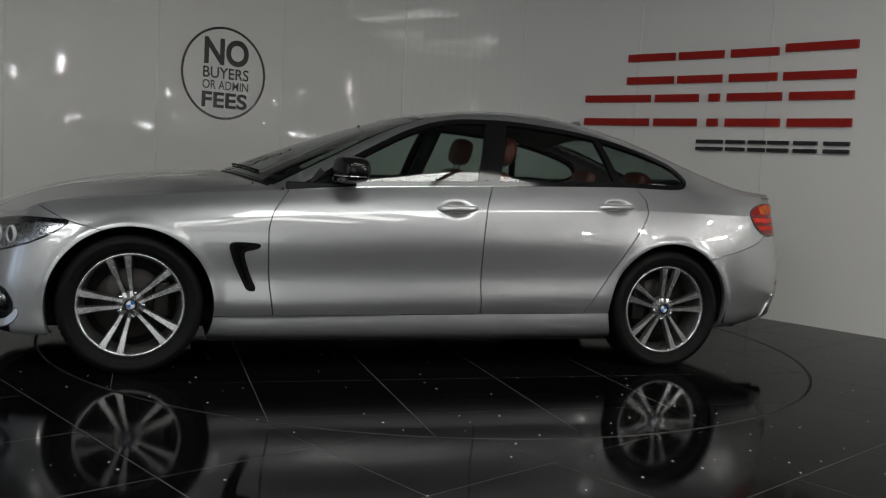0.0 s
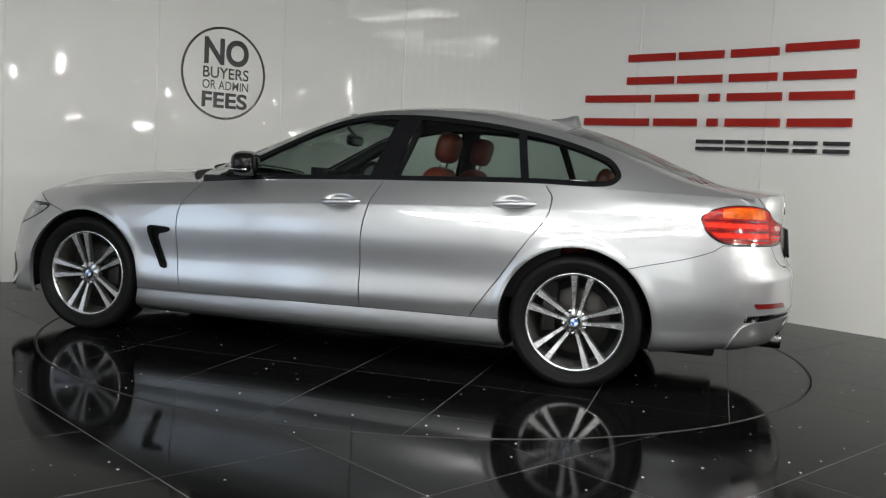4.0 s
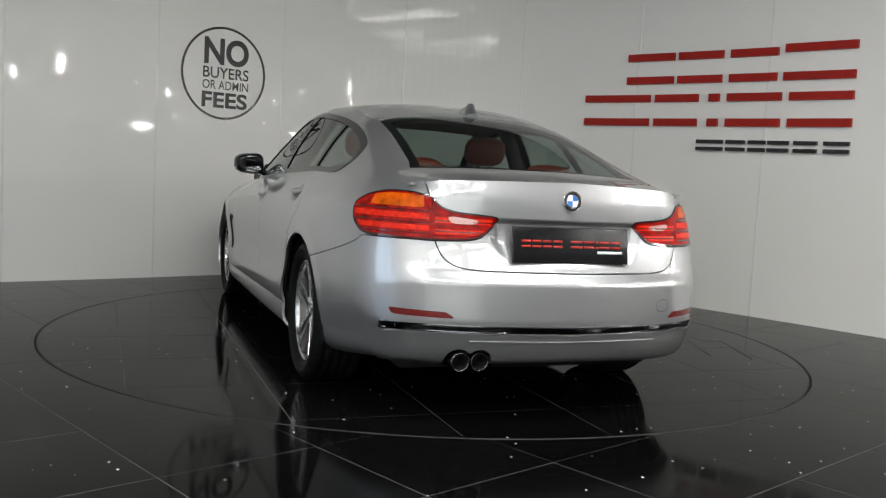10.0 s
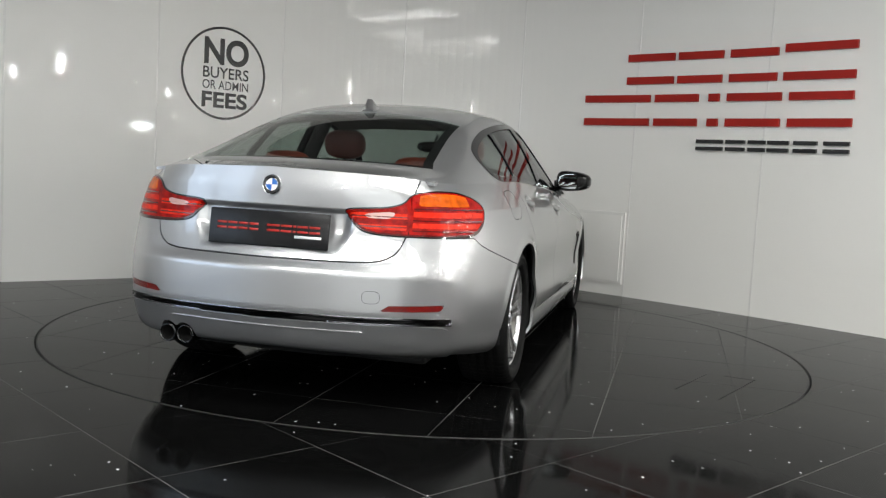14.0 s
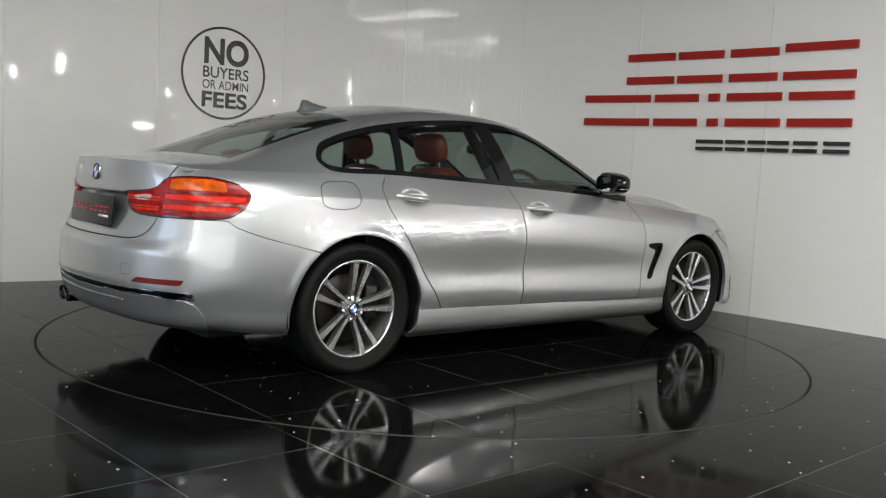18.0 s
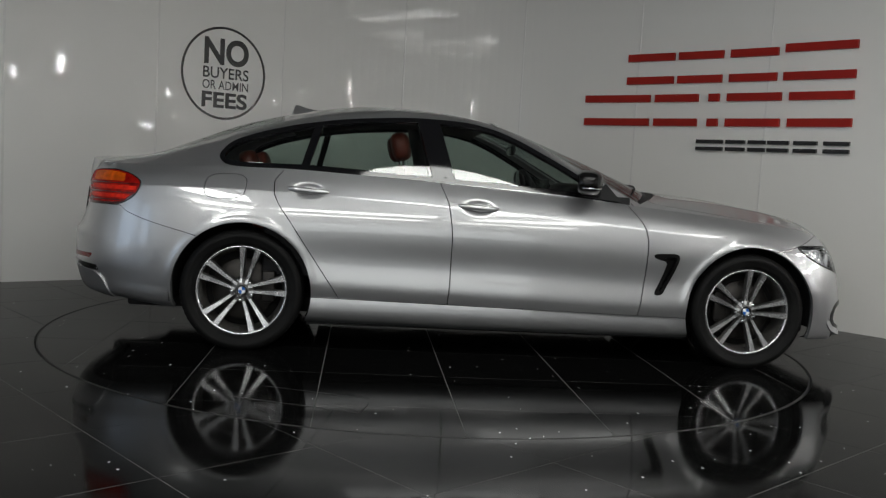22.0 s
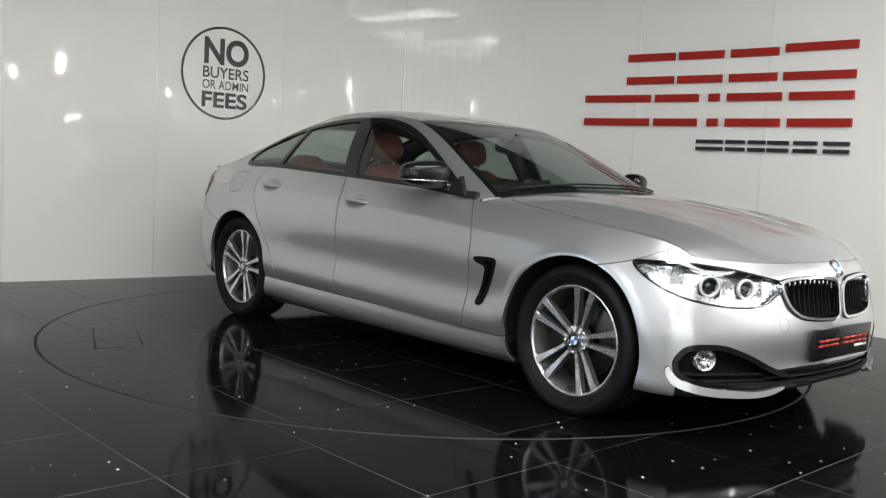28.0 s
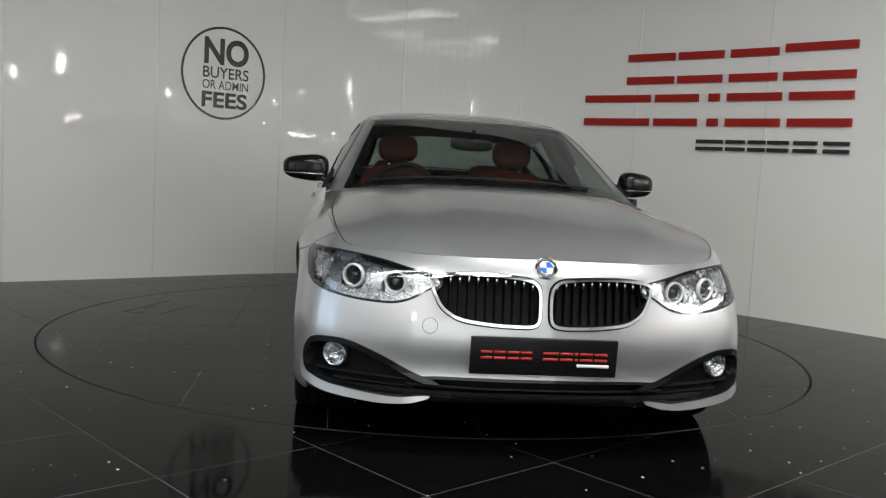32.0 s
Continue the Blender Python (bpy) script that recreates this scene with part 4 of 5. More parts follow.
    cq = trim(ROOF, [0.925 - RQG + 1e-4, RT - 8.95, 11.42 - RT, RQG - np.interp(RT, [8, 9, 10, 11, 11.4, 13], REAR_EDGE)])
    deckside = trim(ROOF, [RT - 11.42, RQG - 0.0, np.interp(RT, [11, 13], [0.93, 0.93]) - RQG, ROOF[..., 1] - 0.580])
    ql = welded(q1, pillar, roofside, cq, deckside)
    qr = welded(q2, pillar, roofside, cq, deckside)
    lq = part("rear_quarter", rimmed(*ql, 0.012), M_PAINT, car, "silver rear wing and roof pillar", at=(OX, OY, 0))
    rq = part("rear_quarter", mirrored(*rimmed(*qr, 0.012)), M_PAINT, car, "silver rear wing with square fuel flap", at=(OX, OY, 0))
    part("fuel_flap", mirrored(*rimmed(*trim(FLANK, [fuelf - 0.0016]), 0.012)), M_PAINT, rq, "square fuel flap")
    # roof skin
    sunr = trim(ROOF, [RT - 4.03, 8.95 - RT, 0.922 - RQG])
    part("roof", rimmed(*both(*sunr), 0.012), M_PAINT, car, at=(OX, OY, 0))
    # tailgate: deck and tail face
    deck = trim(ROOF, [RT - 11.42, 0.576 - ROOF[..., 1]])
    face = trim(FLANK, [lid - 0.002, -tail - g])
    part("tailgate", joined(rimmed(*both(*deck), 0.01), rimmed(*both(*face), 0.015)), M_PAINT, car, "silver tailgate with a lipped spoiler edge", at=(OX, OY, 0))
    # rear bumper
    strip = np.where((FX < -2.05), 0.0155 - np.abs(FZ - 0.400 + 0.05 * np.clip(FY - 0.6, 0, 1)), -1.0)
    strip = np.minimum(strip, 0.735 - FY)
    refl = inside(FU, FZ, rounded(uz((-2.365, .485, .441), (-2.352, .520, .464), (-2.215, .718, .466), (-2.232, .704, .442)), 0))
    refl = np.where(FX < -2, refl, -1.0)
    v, f = trim(FLANK, [A, rear - 0.001, -lid - 0.004, -tail - g, -strip, -refl - 0.001, np.where(FX < -1.3, 1.0, -1.0)])
    notch = np.where(FX < -2.0, np.minimum(np.hypot(FY - PIPE_Y[0], FZ - 0.270), np.hypot(FY - PIPE_Y[1], FZ - 0.270)) - 0.050, 1.0)
    left = trim(FLANK, [A, rear - 0.001, -lid - 0.004, -tail - g, -strip, -refl - 0.001, np.where(FX < -1.3, 1.0, -1.0), notch])
    rb = part("rear_bumper", rimmed(*welded(left, mirrored(v, f)), 0.02), M_PAINT, car, at=(OX, OY, 0))
    v, f = trim(FLANK + FN * 0.004, [strip])
    part("bumper_strip", rimmed(*both(v, f), 0.02), M_DKCHROME, rb, "dark chrome strip across the bumper")
    for lo in (0.0, 1.0):
        edge = np.minimum(0.0022 - np.abs(strip - 0.0035), np.where(lo, 1, -1) * (FZ - 0.400 + 0.05 * np.clip(FY - 0.6, 0, 1)))
        v, f = rimmed(*trim(FLANK + FN * 0.008, [edge, strip]), 0.008)
        for half in ((v, f), mirrored(v, f)):
            part("strip_edge", half, M_CHROME, rb, "bright chrome edge line")
    val = rounded([(arc_of(-2.185, .738), .372), (arc_of(-2.30, .60), .385), (arc_of(-2.38, .42), .385), (ARC + 0.1, .385), (ARC + 0.1, .20), (arc_of(-2.12, .78), .20), (arc_of(-2.135, .772), .29)], 2)
    val = np.where(FX < -1.9, inside(FU, FZ, val), -1.0)
    lv, rv = trim(FLANK + FN * 0.008, [val, notch]), trim(FLANK + FN * 0.008, [val])
    part("valance", rimmed(*welded(lv, mirrored(*rv)), 0.012), M_PAINT, rb, "silver lower bumper panel")
    ridge = np.where(FX < -2.1, np.minimum(0.0035 - np.abs(FZ - 0.352), 0.42 - FY), -1.0)
    part("valance_ridge", rimmed(*both(*trim(FLANK + FN * 0.012, [ridge])), 0.008), M_PAINT, rb)
    v, f = rimmed(*trim(FLANK + FN * 0.002, [refl]), 0.01)
    part("reflector", (v, f), M_CATEYE, rb, "slim red reflector")
    part("reflector", mirrored(v, f), M_CATEYE, rb, "slim red reflector")
    # dark inner shell that closes the joints
    v, f = trim(FLANK - FN * 0.024, [A + 0.004, -kid, -head - 0.0, -black_low, 0.0 * FX + 1, -tail])
    part("inner_shell", both(v, f), M_DARK, car, "dark inner body shell", at=(OX, OY, 0))
    v, f = trim(BON - [0, 0, 0.022], [])
    part("engine_cover", both(v, f), M_DARK, car, "dark panel under the bonnet", at=(OX, OY, 0))
    # bonnet
    WQ, QQ = np.broadcast_to(BW[:, None], BON.shape[:2]), np.broadcast_to(BQ[None], BON.shape[:2])
    v, f = trim(BON, [WQ - 0.003, WING_LINE - 0.0035 - QQ, 0.995 - WQ])
    part("bonnet", rimmed(*both(v, f), 0.018, (1.4, 0, 0)), M_PAINT, car, at=(OX, OY, 0))
    # cowl between bonnet and screen
    a, b = BON[-1], ROOF[0]
    k = np.linspace(0, 1, 6)[None, :, None]
    cw = a[:, None] * (1 - k) + b[:, None] * k
    cw[..., 2] -= 0.012 * np.sin(np.pi * k[..., 0])
    across = np.broadcast_to(BQ[:, None], cw.shape[:2])
    part("cowl", both(*trim(cw - [0, 0, 0.004], [0.90 - across])), M_MATT, car, "black plastic cowl", at=(OX, OY, 0))
    both_sides("cowl_corner", trim(cw, [across - 0.90]), M_PAINT, car, "silver corner beside the windscreen")
    return bumper, lq, rq, rb, front_doors, rear_doors, dict(kid=kid, head=head, pod=pod, mouth=mouth, tail=tail, lid=lid, dlo=dlo)


def car_glass(car, F):
    dlo = F["dlo"]
    bp = 0.058 - np.abs(CX - (-0.335 - 0.28 * (CZ - 0.94))) * 0.96
    qp = 0.020 - np.abs(CX - (-1.10 + 0.26 * (CZ - 0.97))) * 0.97
    inset = dlo - 0.020
    frame_ = joined(rimmed(*trim(CAB + CN * 0.003, [dlo + 0.004, -inset]), 0.02),
                    rimmed(*trim(CAB + CN * 0.002, [dlo - 0.02, bp]), 0.02), rimmed(*trim(CAB + CN * 0.002, [dlo - 0.02, qp]), 0.02))
    for flip in (0, 1):
        fr = part("window_frame", mirrored(*frame_) if flip else frame_, M_PILLAR, car, "gloss black window frame and pillars", at=(OX, OY, 0))
        for cond in ([CX - (-0.335 - 0.28 * (CZ - 0.94)) - 0.05], [-(CX - (-0.335 - 0.28 * (CZ - 0.94))) - 0.05, CX - (-1.10 + 0.26 * (CZ - 0.97))],
                     [-(CX - (-1.10 + 0.26 * (CZ - 0.97)))]):
            p = trim(CAB - CN * 0.004, [inset + 0.006] + cond)
            p = (p[0], outward(*p, (-0.4, 0, 0.9)))
            ob = part("window_pane", mirrored(*p) if flip else p, M_GLASS, fr, "tinted side glass")
            ob.visible_shadow = False
    ws = trim(ROOF, [RT - 0.03, 3.97 - RT, 0.925 - RQG])
    part("windscreen", both(ws[0], outward(*ws, (-0.3, 0, 0.6))), M_SCREEN, car, "sloping clear windscreen", at=(OX, OY, 0)).visible_shadow = False
    band = trim(ROOF - [0, 0, 0.004], [RT - 0.0, 4.0 - RT, np.maximum(np.maximum(RQG - 0.885, 0.22 - RT), RT - 3.86), 0.95 - RQG])
    part("screen_border", both(*band), M_BLACK, car, "black printed screen border", at=(OX, OY, 0))
    lim = np.interp(RT, [8, 9, 10, 11, 11.4, 13], REAR_EDGE)
    rg = trim(ROOF, [RT - 8.98, 11.38 - RT, lim - 0.003 - RQG])
    part("rear_screen", both(rg[0], outward(*rg, (-1.0, 0, 0.5))), M_GLASS, car, "sloping tinted rear screen", at=(OX, OY, 0)).visible_shadow = False
    band = trim(ROOF - [0, 0, 0.004], [RT - 8.94, 11.44 - RT, np.maximum(np.maximum(RQG - lim + 0.07, 9.16 - RT), RT - 11.25), lim + 0.02 - RQG])
    part("screen_border", both(*band), M_BLACK, car, "black printed screen border", at=(OX, OY, 0))
    liner = trim(ROOF - [0, 0, 0.035], [RT - 4.0, 9.0 - RT])
    part("headliner", both(*liner), M_LINER, car, "grey fabric headliner", at=(OX, OY, 0))
    # added bright strip: the light line mirrored along the screen's top edge
    lip = trim(ROOF + [0.004, 0, 0.008], [RT - 3.89, 4.07 - RT, 0.93 - RQG])
    part("screen_glint_strip", both(*lip), M_SATIN, car, "bright strip standing in for a reflection over the windscreen", at=(OX, OY, 0))


def wheel_at(car, x, y, flip, phase):
    """One wheel; its outer face looks along +y, or -y where flipped."""
    s = -1 if flip else 1
    m = pose(OX + x, OY + y, 0.318, 0, 0, 180 if flip else 0)
    lip = lathe([(0.225, -0.016), (0.227, -0.004), (0.231, 0.004), (0.240, 0.004), (0.243, -0.004), (0.240, -0.02), (0.225, -0.02), (0.225, -0.016)], 72)
    w = part("wheel", lip, M_ALLOY, car, "five double-spoke alloy wheel", at=m)
    part("barrel", lathe([(0.229, -0.012), (0.220, -0.03), (0.205, -0.10), (0.21, -0.17), (0.232, -0.19), (0.236, -0.19), (0.236, -0.02)], 60), M_BARREL, w, "dusty grey wheel barrel")
    tyre = lathe([(0.236, -0.195), (0.262, -0.212), (0.296, -0.212), (0.317, -0.200), (0.3245, -0.180), (0.326, -0.16), (0.321, -0.157), (0.321, -0.150), (0.327, -0.147),
                  (0.3278, -0.118), (0.321, -0.115), (0.321, -0.107), (0.328, -0.104), (0.328, -0.078), (0.321, -0.075), (0.321, -0.067), (0.3278, -0.064),
                  (0.327, -0.036), (0.321, -0.033), (0.321, -0.026), (0.326, -0.023), (0.3245, -0.003), (0.317, 0.017), (0.298, 0.028), (0.285, 0.030),
                  (0.283, 0.028), (0.266, 0.027), (0.252, 0.019), (0.244, 0.006), (0.238, -0.004)], 192)
    # cross grooves of the tread, three steps to a block
    rows = len(tyre[0]) // 192
    cut = [(x * 0.986, y, z * 0.986) if (k // rows) % 3 == 0 and math.hypot(x, z) > 0.3235 else (x, y, z) for k, (x, y, z) in enumerate(tyre[0])]
    tyre = (cut, tyre[1])
    part("tyre", tyre, M_TYRE, w, "black low-profile tyre")
    # double spokes: grey bodies with machined faces
    for k in range(5):
        a = phase + 72 * k
        ca, sa = math.cos(radians(a)), math.sin(radians(a))
        for side in (-1, 1):
            vs, fs, tv, tf = [], [], [], []
            for r, off, half, y0, dep in ((0.036, 0.0140, 0.0088, -0.012, 0.03), (0.060, 0.0170, 0.0082, -0.016, 0.03), (0.12, 0.0250, 0.0104, -0.011, 0.03),
                                          (0.17, 0.0328, 0.0132, -0.004, 0.028), (0.212, 0.0400, 0.0162, 0.001, 0.025), (0.231, 0.0435, 0.0205, 0.003, 0.02)):
                c = side * off
                vs += [(r, y0 - dep, c - half * 1.3), (r, y0 - 0.004, c - half), (r, y0 - 0.001, c - half * 0.8), (r, y0 - 0.001, c + half * 0.8),
                       (r, y0 - 0.004, c + half), (r, y0 - dep, c + half * 1.3)]
                tv += [(r, y0 - 0.003, c - half * 0.98), (r, y0 + 0.0008, c - half * 0.86), (r, y0 + 0.0008, c + half * 0.86), (r, y0 - 0.003, c + half * 0.98)]
            for i in range(5):
                fs += [(6 * i + j, 6 * i + (j + 1) % 6, 6 * i + 6 + (j + 1) % 6, 6 * i + 6 + j) for j in range(6)]
                tf += [(4 * i + j, 4 * i + j + 1, 4 * i + 5 + j, 4 * i + 4 + j) for j in range(3)]
            for name, p, f, mt, lab in (("spoke", vs, fs, M_ALLOY_DK, "grey alloy spoke"), ("spoke_face", tv, tf, M_ALLOY, "machined spoke face")):
                part(name, ([(q[0] * ca - q[2] * sa, q[1], q[0] * sa + q[2] * ca) for q in p], f, False), mt, w, lab)
    part("hub", lathe([(0.0, -0.012), (0.036, -0.012), (0.050, -0.018), (0.064, -0.026), (0.070, -0.05), (0.0, -0.05)], 40), M_ALLOY_DK, w, "grey alloy wheel hub")
    for k in range(5):
        a = radians(phase - 36 + 72 * k)
        part("wheel_bolt", lathe([(0.0, -0.012), (0.008, -0.013), (0.0095, -0.017), (0.0095, -0.04)], 10), M_CHROME, w,
             at=(0.056 * math.cos(a), 0, 0.056 * math.sin(a)))
    roundel(w, 0.031, Matrix.Translation((0, -0.0105, 0)), s)
    part("brake_disc", lathe([(0.06, -0.085), (0.165, -0.085), (0.168, -0.09), (0.168, -0.105), (0.06, -0.105)], 60), M_BRAKE, w, "steel brake disc")
    # added near-black disc that paints the shade deep behind the spokes
    part("cavity_shade_disc", lathe([(0.0, -0.125), (0.214, -0.125), (0.214, -0.14), (0.0, -0.14)], 40), M_DARK, w, "near-black disc standing in for shade inside the wheel")
    cal = box(0.075, 0.06, 0.17, (0.135 * s * (1 if x > 0 else -1) * -1, -0.078, 0.02), 0.012)
    part("brake_caliper", cal, M_BRAKE, w, "grey brake caliper")
    part("valve", tube([(0.0, -0.01, -0.205), (0.0, 0.012, -0.20)], 0.004, 6), M_MATT, w)
    return w


def roundel(parent, r, m, side=1, name="centre_cap"):
    """A plain round emblem that faces +y: dark ring, chrome rims, blue and white quarters."""
    body = part(name, lathe([(0.0, 0.0), (r * 0.63, 0.0), (r * 0.63, 0.0012), (r * 0.95, 0.0012), (r, -0.002), (r, -0.012)], 40), M_BLACK, parent, "round emblem", at=m)
    part("rim", lathe([(r * 0.965, 0.0008), (r * 0.98, 0.0025), (r * 1.0, 0.001), (r * 1.01, -0.008)], 40), M_CHROME, body)
    part("rim", lathe([(r * 0.60, 0.0), (r * 0.62, 0.0022), (r * 0.65, 0.001)], 40), M_CHROME, body)
    for k in range(4):
        vs = [(0, 0.0012, 0)]
        for j in range(9):
            a = math.pi / 2 * (k + j / 8)
            vs.append((r * 0.6 * math.cos(a), 0.0012, r * 0.6 * math.sin(a)))
        part("quarter", (vs, [(0, j + 1, j + 2) for j in range(8)], False), M_BLUE if k % 2 else M_WHITE, body)
    return body


car = empty("car", (0, 0, 0))
tagged(car, "silver metallic four-door coupe standing on the turntable", "car")
bumper_f, quarter_l, quarter_r, bumper_r, doors_f, doors_r, FIELDS = car_body(car)
car_glass(car, FIELDS)
for _x, _y, _l, _r in ((1.395, 0.858, 75, 102), (-1.395, 0.868, 97, 100)):
    wheel_at(car, _x, _y - 0.012, False, _l)
    wheel_at(car, _x, -_y + 0.012, True, _r)


# ---------- the car's details ----------
BASE = (OX, OY, 0)


def nose_x(y, z):
    """The skin's x at a place of the front face."""
    m = FX > 1.6
    k = np.argmin(np.where(m, (FY - abs(y)) ** 2 + (FZ - z) ** 2, 9))
    return float(FX.flat[k])


def tail_x(y, z):
    k = np.argmin(np.where(FX < -1.8, (FY - abs(y)) ** 2 + (FZ - z) ** 2, 9))
    return float(FX.flat[k])


def side_y(x, z):
    k = np.argmin(np.where((FX < 1.7) & (FX > -2.1), (FX - x) ** 2 + (FZ - z) ** 2, 9))
    return float(FY.flat[k])


def on_skin(field_u, z):
    """Place and outward normal of the flank at an arc length and a height."""
    k = np.argmin((FU - field_u) ** 2 + (FZ - z) ** 2)
    return FLANK.reshape(-1, 3)[k], FN.reshape(-1, 3)[k]


def pair(name, patch, material, parent, label="", rim=0.0, at=None):
    v, f = rimmed(*patch, rim) if rim else patch
    return (part(name, (v, f), material, parent, label, at=at), part(name, mirrored(v, f), material, parent, label, at=at))


def grilles(car, F):
    kid = F["kid"]
    for s, m in ((1, False), (-1, True)):
        v, f = rimmed(*trim(FLANK + FN * 0.013, [kid + 0.005, 0.0055 - kid]), 0.05)
        ring = part("kidney_grille", mirrored(v, f) if m else (v, f), M_CHROME, car, "chrome-framed grille with black slats", at=BASE)
        v, f = trim(FLANK - FN * 0.055, [kid + 0.03])
        part("backing", mirrored(v, f) if m else (v, f), M_DARK, ring, "dark grille backing")
        for k in range(11):
            y = 0.044 + 0.0320 * k
            zs = [z for z in np.linspace(0.47, 0.66, 60) if inside(np.array([y]), np.array([z]), KIDNEY)[0] > 0.004]
            if len(zs) < 4:
                continue
            vs, fs = [], []
            for z in np.linspace(zs[0], zs[-1], 8):
                x = nose_x(y, z)
                for a, b in ((-0.020, -0.002), (-0.020, 0.002), (-0.05, 0.005), (-0.05, -0.005)):
                    vs.append((x + a, s * (y + b), z))
            for i in range(7):
                for e in range(4):
                    g = (e + 1) % 4
                    fs.append((4 * i + e, 4 * i + g, 4 * i + 4 + g, 4 * i + 4 + e))
            slat = part("slat", (vs, fs, False), M_SLAT, ring)
            x = nose_x(y, zs[-1] - 0.012)
            part("slat_tip", box(0.010, 0.0075, 0.020, (x - 0.014, s * y, zs[-1] - 0.013), 0.003), M_CHROME, slat, "bright slat tip")
    mouth, pod = F["mouth"], F["pod"]
    v, f = trim(FLANK - FN * 0.06, [mouth + 0.02])
    low = part("lower_intake", both(v, f), M_SLAT, car, "black lower air intake", at=BASE)
    v, f = trim(FLANK - FN * 0.004, [mouth + 0.006, 0.008 - mouth, -pod - 0.004])
    part("surround", both(*rimmed(v, f, 0.05)), M_PILLAR, low, "gloss black intake surround")
    for z in (0.256,):
        v, f = trim(FLANK - FN * 0.022, [mouth, 0.004 - np.abs(FZ - z)])
        part("bar", rimmed(*both(v, f), 0.03), M_MATT, low)
    for m in (False, True):
        v, f = trim(FLANK - FN * 0.055, [pod + 0.02])
        back = part("fog_lamp_pod", mirrored(v, f) if m else (v, f), M_SLAT, car, "black fog lamp pod", at=BASE)
        v, f = rimmed(*trim(FLANK + FN * 0.004, [pod + 0.006, 0.016 - pod, np.maximum(-mouth, FZ - 0.262)]), 0.06)
        part("surround", mirrored(v, f) if m else (v, f), M_PILLAR, back, "gloss black pod surround")
        for z in (0.245, 0.272):
            v, f = rimmed(*trim(FLANK - FN * 0.026, [pod - 0.012, 0.0035 - np.abs(FZ - z), -mouth]), 0.03)
            part("bar", mirrored(v, f) if m else (v, f), M_MATT, back)
        s = -1 if m else 1
        mt = pose(1.957, s * 0.722, 0.330, 0, 0, -90 + s * 28)
        lamp = part("fog_lamp", lathe([(0.0, -0.02), (0.02, -0.018), (0.036, 0.002), (0.041, 0.012), (0.045, 0.012), (0.045, -0.04)], 32), M_REFL, back, "round chrome fog lamp", at=mt)
        part("lens", lathe([(0.0, 0.018), (0.02, 0.016), (0.038, 0.010)], 32), M_LENS, lamp)
        part("bulb", lathe([(0.0, 0.006), (0.007, 0.004), (0.008, -0.018)], 14), M_CHROME, lamp)


def headlights(car, F):
    head = F["head"]
    for m in (False, True):
        s = -1 if m else 1

        def put(name, patch, mat, parent, label="", rim=0.0, at=None):
            v, f = rimmed(*patch, rim) if rim else patch
            return part(name, mirrored(v, f) if m else (v, f), mat, parent, label, at=at)
        lamp = put("headlight", trim(FLANK - FN * 0.075, [head + 0.03]), M_REFL, car, "clear headlight with two ringed projectors", at=BASE)
        put("housing", trim(FLANK - FN * 0.003, [head + 0.005, 0.003 - head]), M_BLACK, lamp, "black lamp edge", 0.085)
        glass = trim(FLANK + FN * 0.0005, [head + 0.003])
        put("lens", (glass[0], outward(*glass, (0, 0, 0.5))), M_LENS, lamp, "clear lens").visible_shadow = False
        put("lower_outline", trim(FLANK + FN * 0.0015, [head + 0.002, 0.0055 - head, np.interp(FU, [arc_of(2.112, .392), arc_of(1.92, .765), arc_of(1.655, .892)], [0.612, 0.625, 0.69]) - FZ]), M_BLACK, lamp, "black lower lamp edge", 0.01)
        top = head - 0.010
        brow = np.interp(FU, [arc_of(2.112, .392), arc_of(1.93, .76), arc_of(1.655, .892)], [0.634, 0.697, 0.702])
        put("lamp_lid", trim(FLANK - FN * 0.022, [top, FZ - brow]), M_BLACK, lamp, "dark eyelid strip", 0.03)
        hole = np.minimum(np.hypot((FU - arc_of(2.035, .545)) * 1.0, FZ - 0.604) - 0.048, np.hypot((FU - arc_of(1.955, .690)) * 0.9, FZ - 0.613) - 0.050)
        put("bezel", trim(FLANK - FN * 0.042, [head - 0.002, hole]), M_LAMPIN, lamp, "chrome lamp bezel", 0.02)
        floor_z = np.interp(FU, [arc_of(2.112, .392), arc_of(2.0, .65), arc_of(1.655, .892)], [0.588, 0.565, 0.668])
        put("lower_reflector", trim(FLANK - FN * 0.034, [head - 0.006, floor_z - FZ]), M_REFL, lamp, "chrome lower strip", 0.04)
        for x, y, z, r, turn in ((2.004, 0.520, 0.604, 0.040, 20), (1.930, 0.668, 0.613, 0.042, 30)):
            mt = pose(x - 0.01, s * y, z, 0, 0, -90 + s * turn)
            bowl = part("projector", lathe([(0.0, -0.03), (0.025, -0.028), (0.040, -0.008), (r - 0.006, 0.004), (r - 0.003, -0.05)], 40), M_LAMPIN, lamp, "smoked projector bowl", at=mt)
            part("light_ring", lathe([(r - 0.007, 0.002), (r - 0.007, 0.008), (r - 0.004, 0.011), (r + 0.001, 0.009), (r + 0.002, -0.004)], 40), M_DRL, bowl, "milky light ring")
            part("bulb_lens", lathe([(0.0, 0.004), (0.012, 0.001), (0.020, -0.008), (0.023, -0.02)], 28), M_BLACK, bowl, "dark glass projector lens")
        oc = arc_of(1.84, .84)
        put("side_reflector", trim(FLANK - FN * 0.02, [head - 0.012, FU - oc, brow - 0.006 - FZ]), M_REFL, lamp, "chrome corner reflector", 0.03)
        put("inner_step", trim(FLANK - FN * 0.025, [head - 0.008, arc_of(2.085, .475) - FU]), M_REFL, lamp, "stepped chrome inner corner", 0.03)


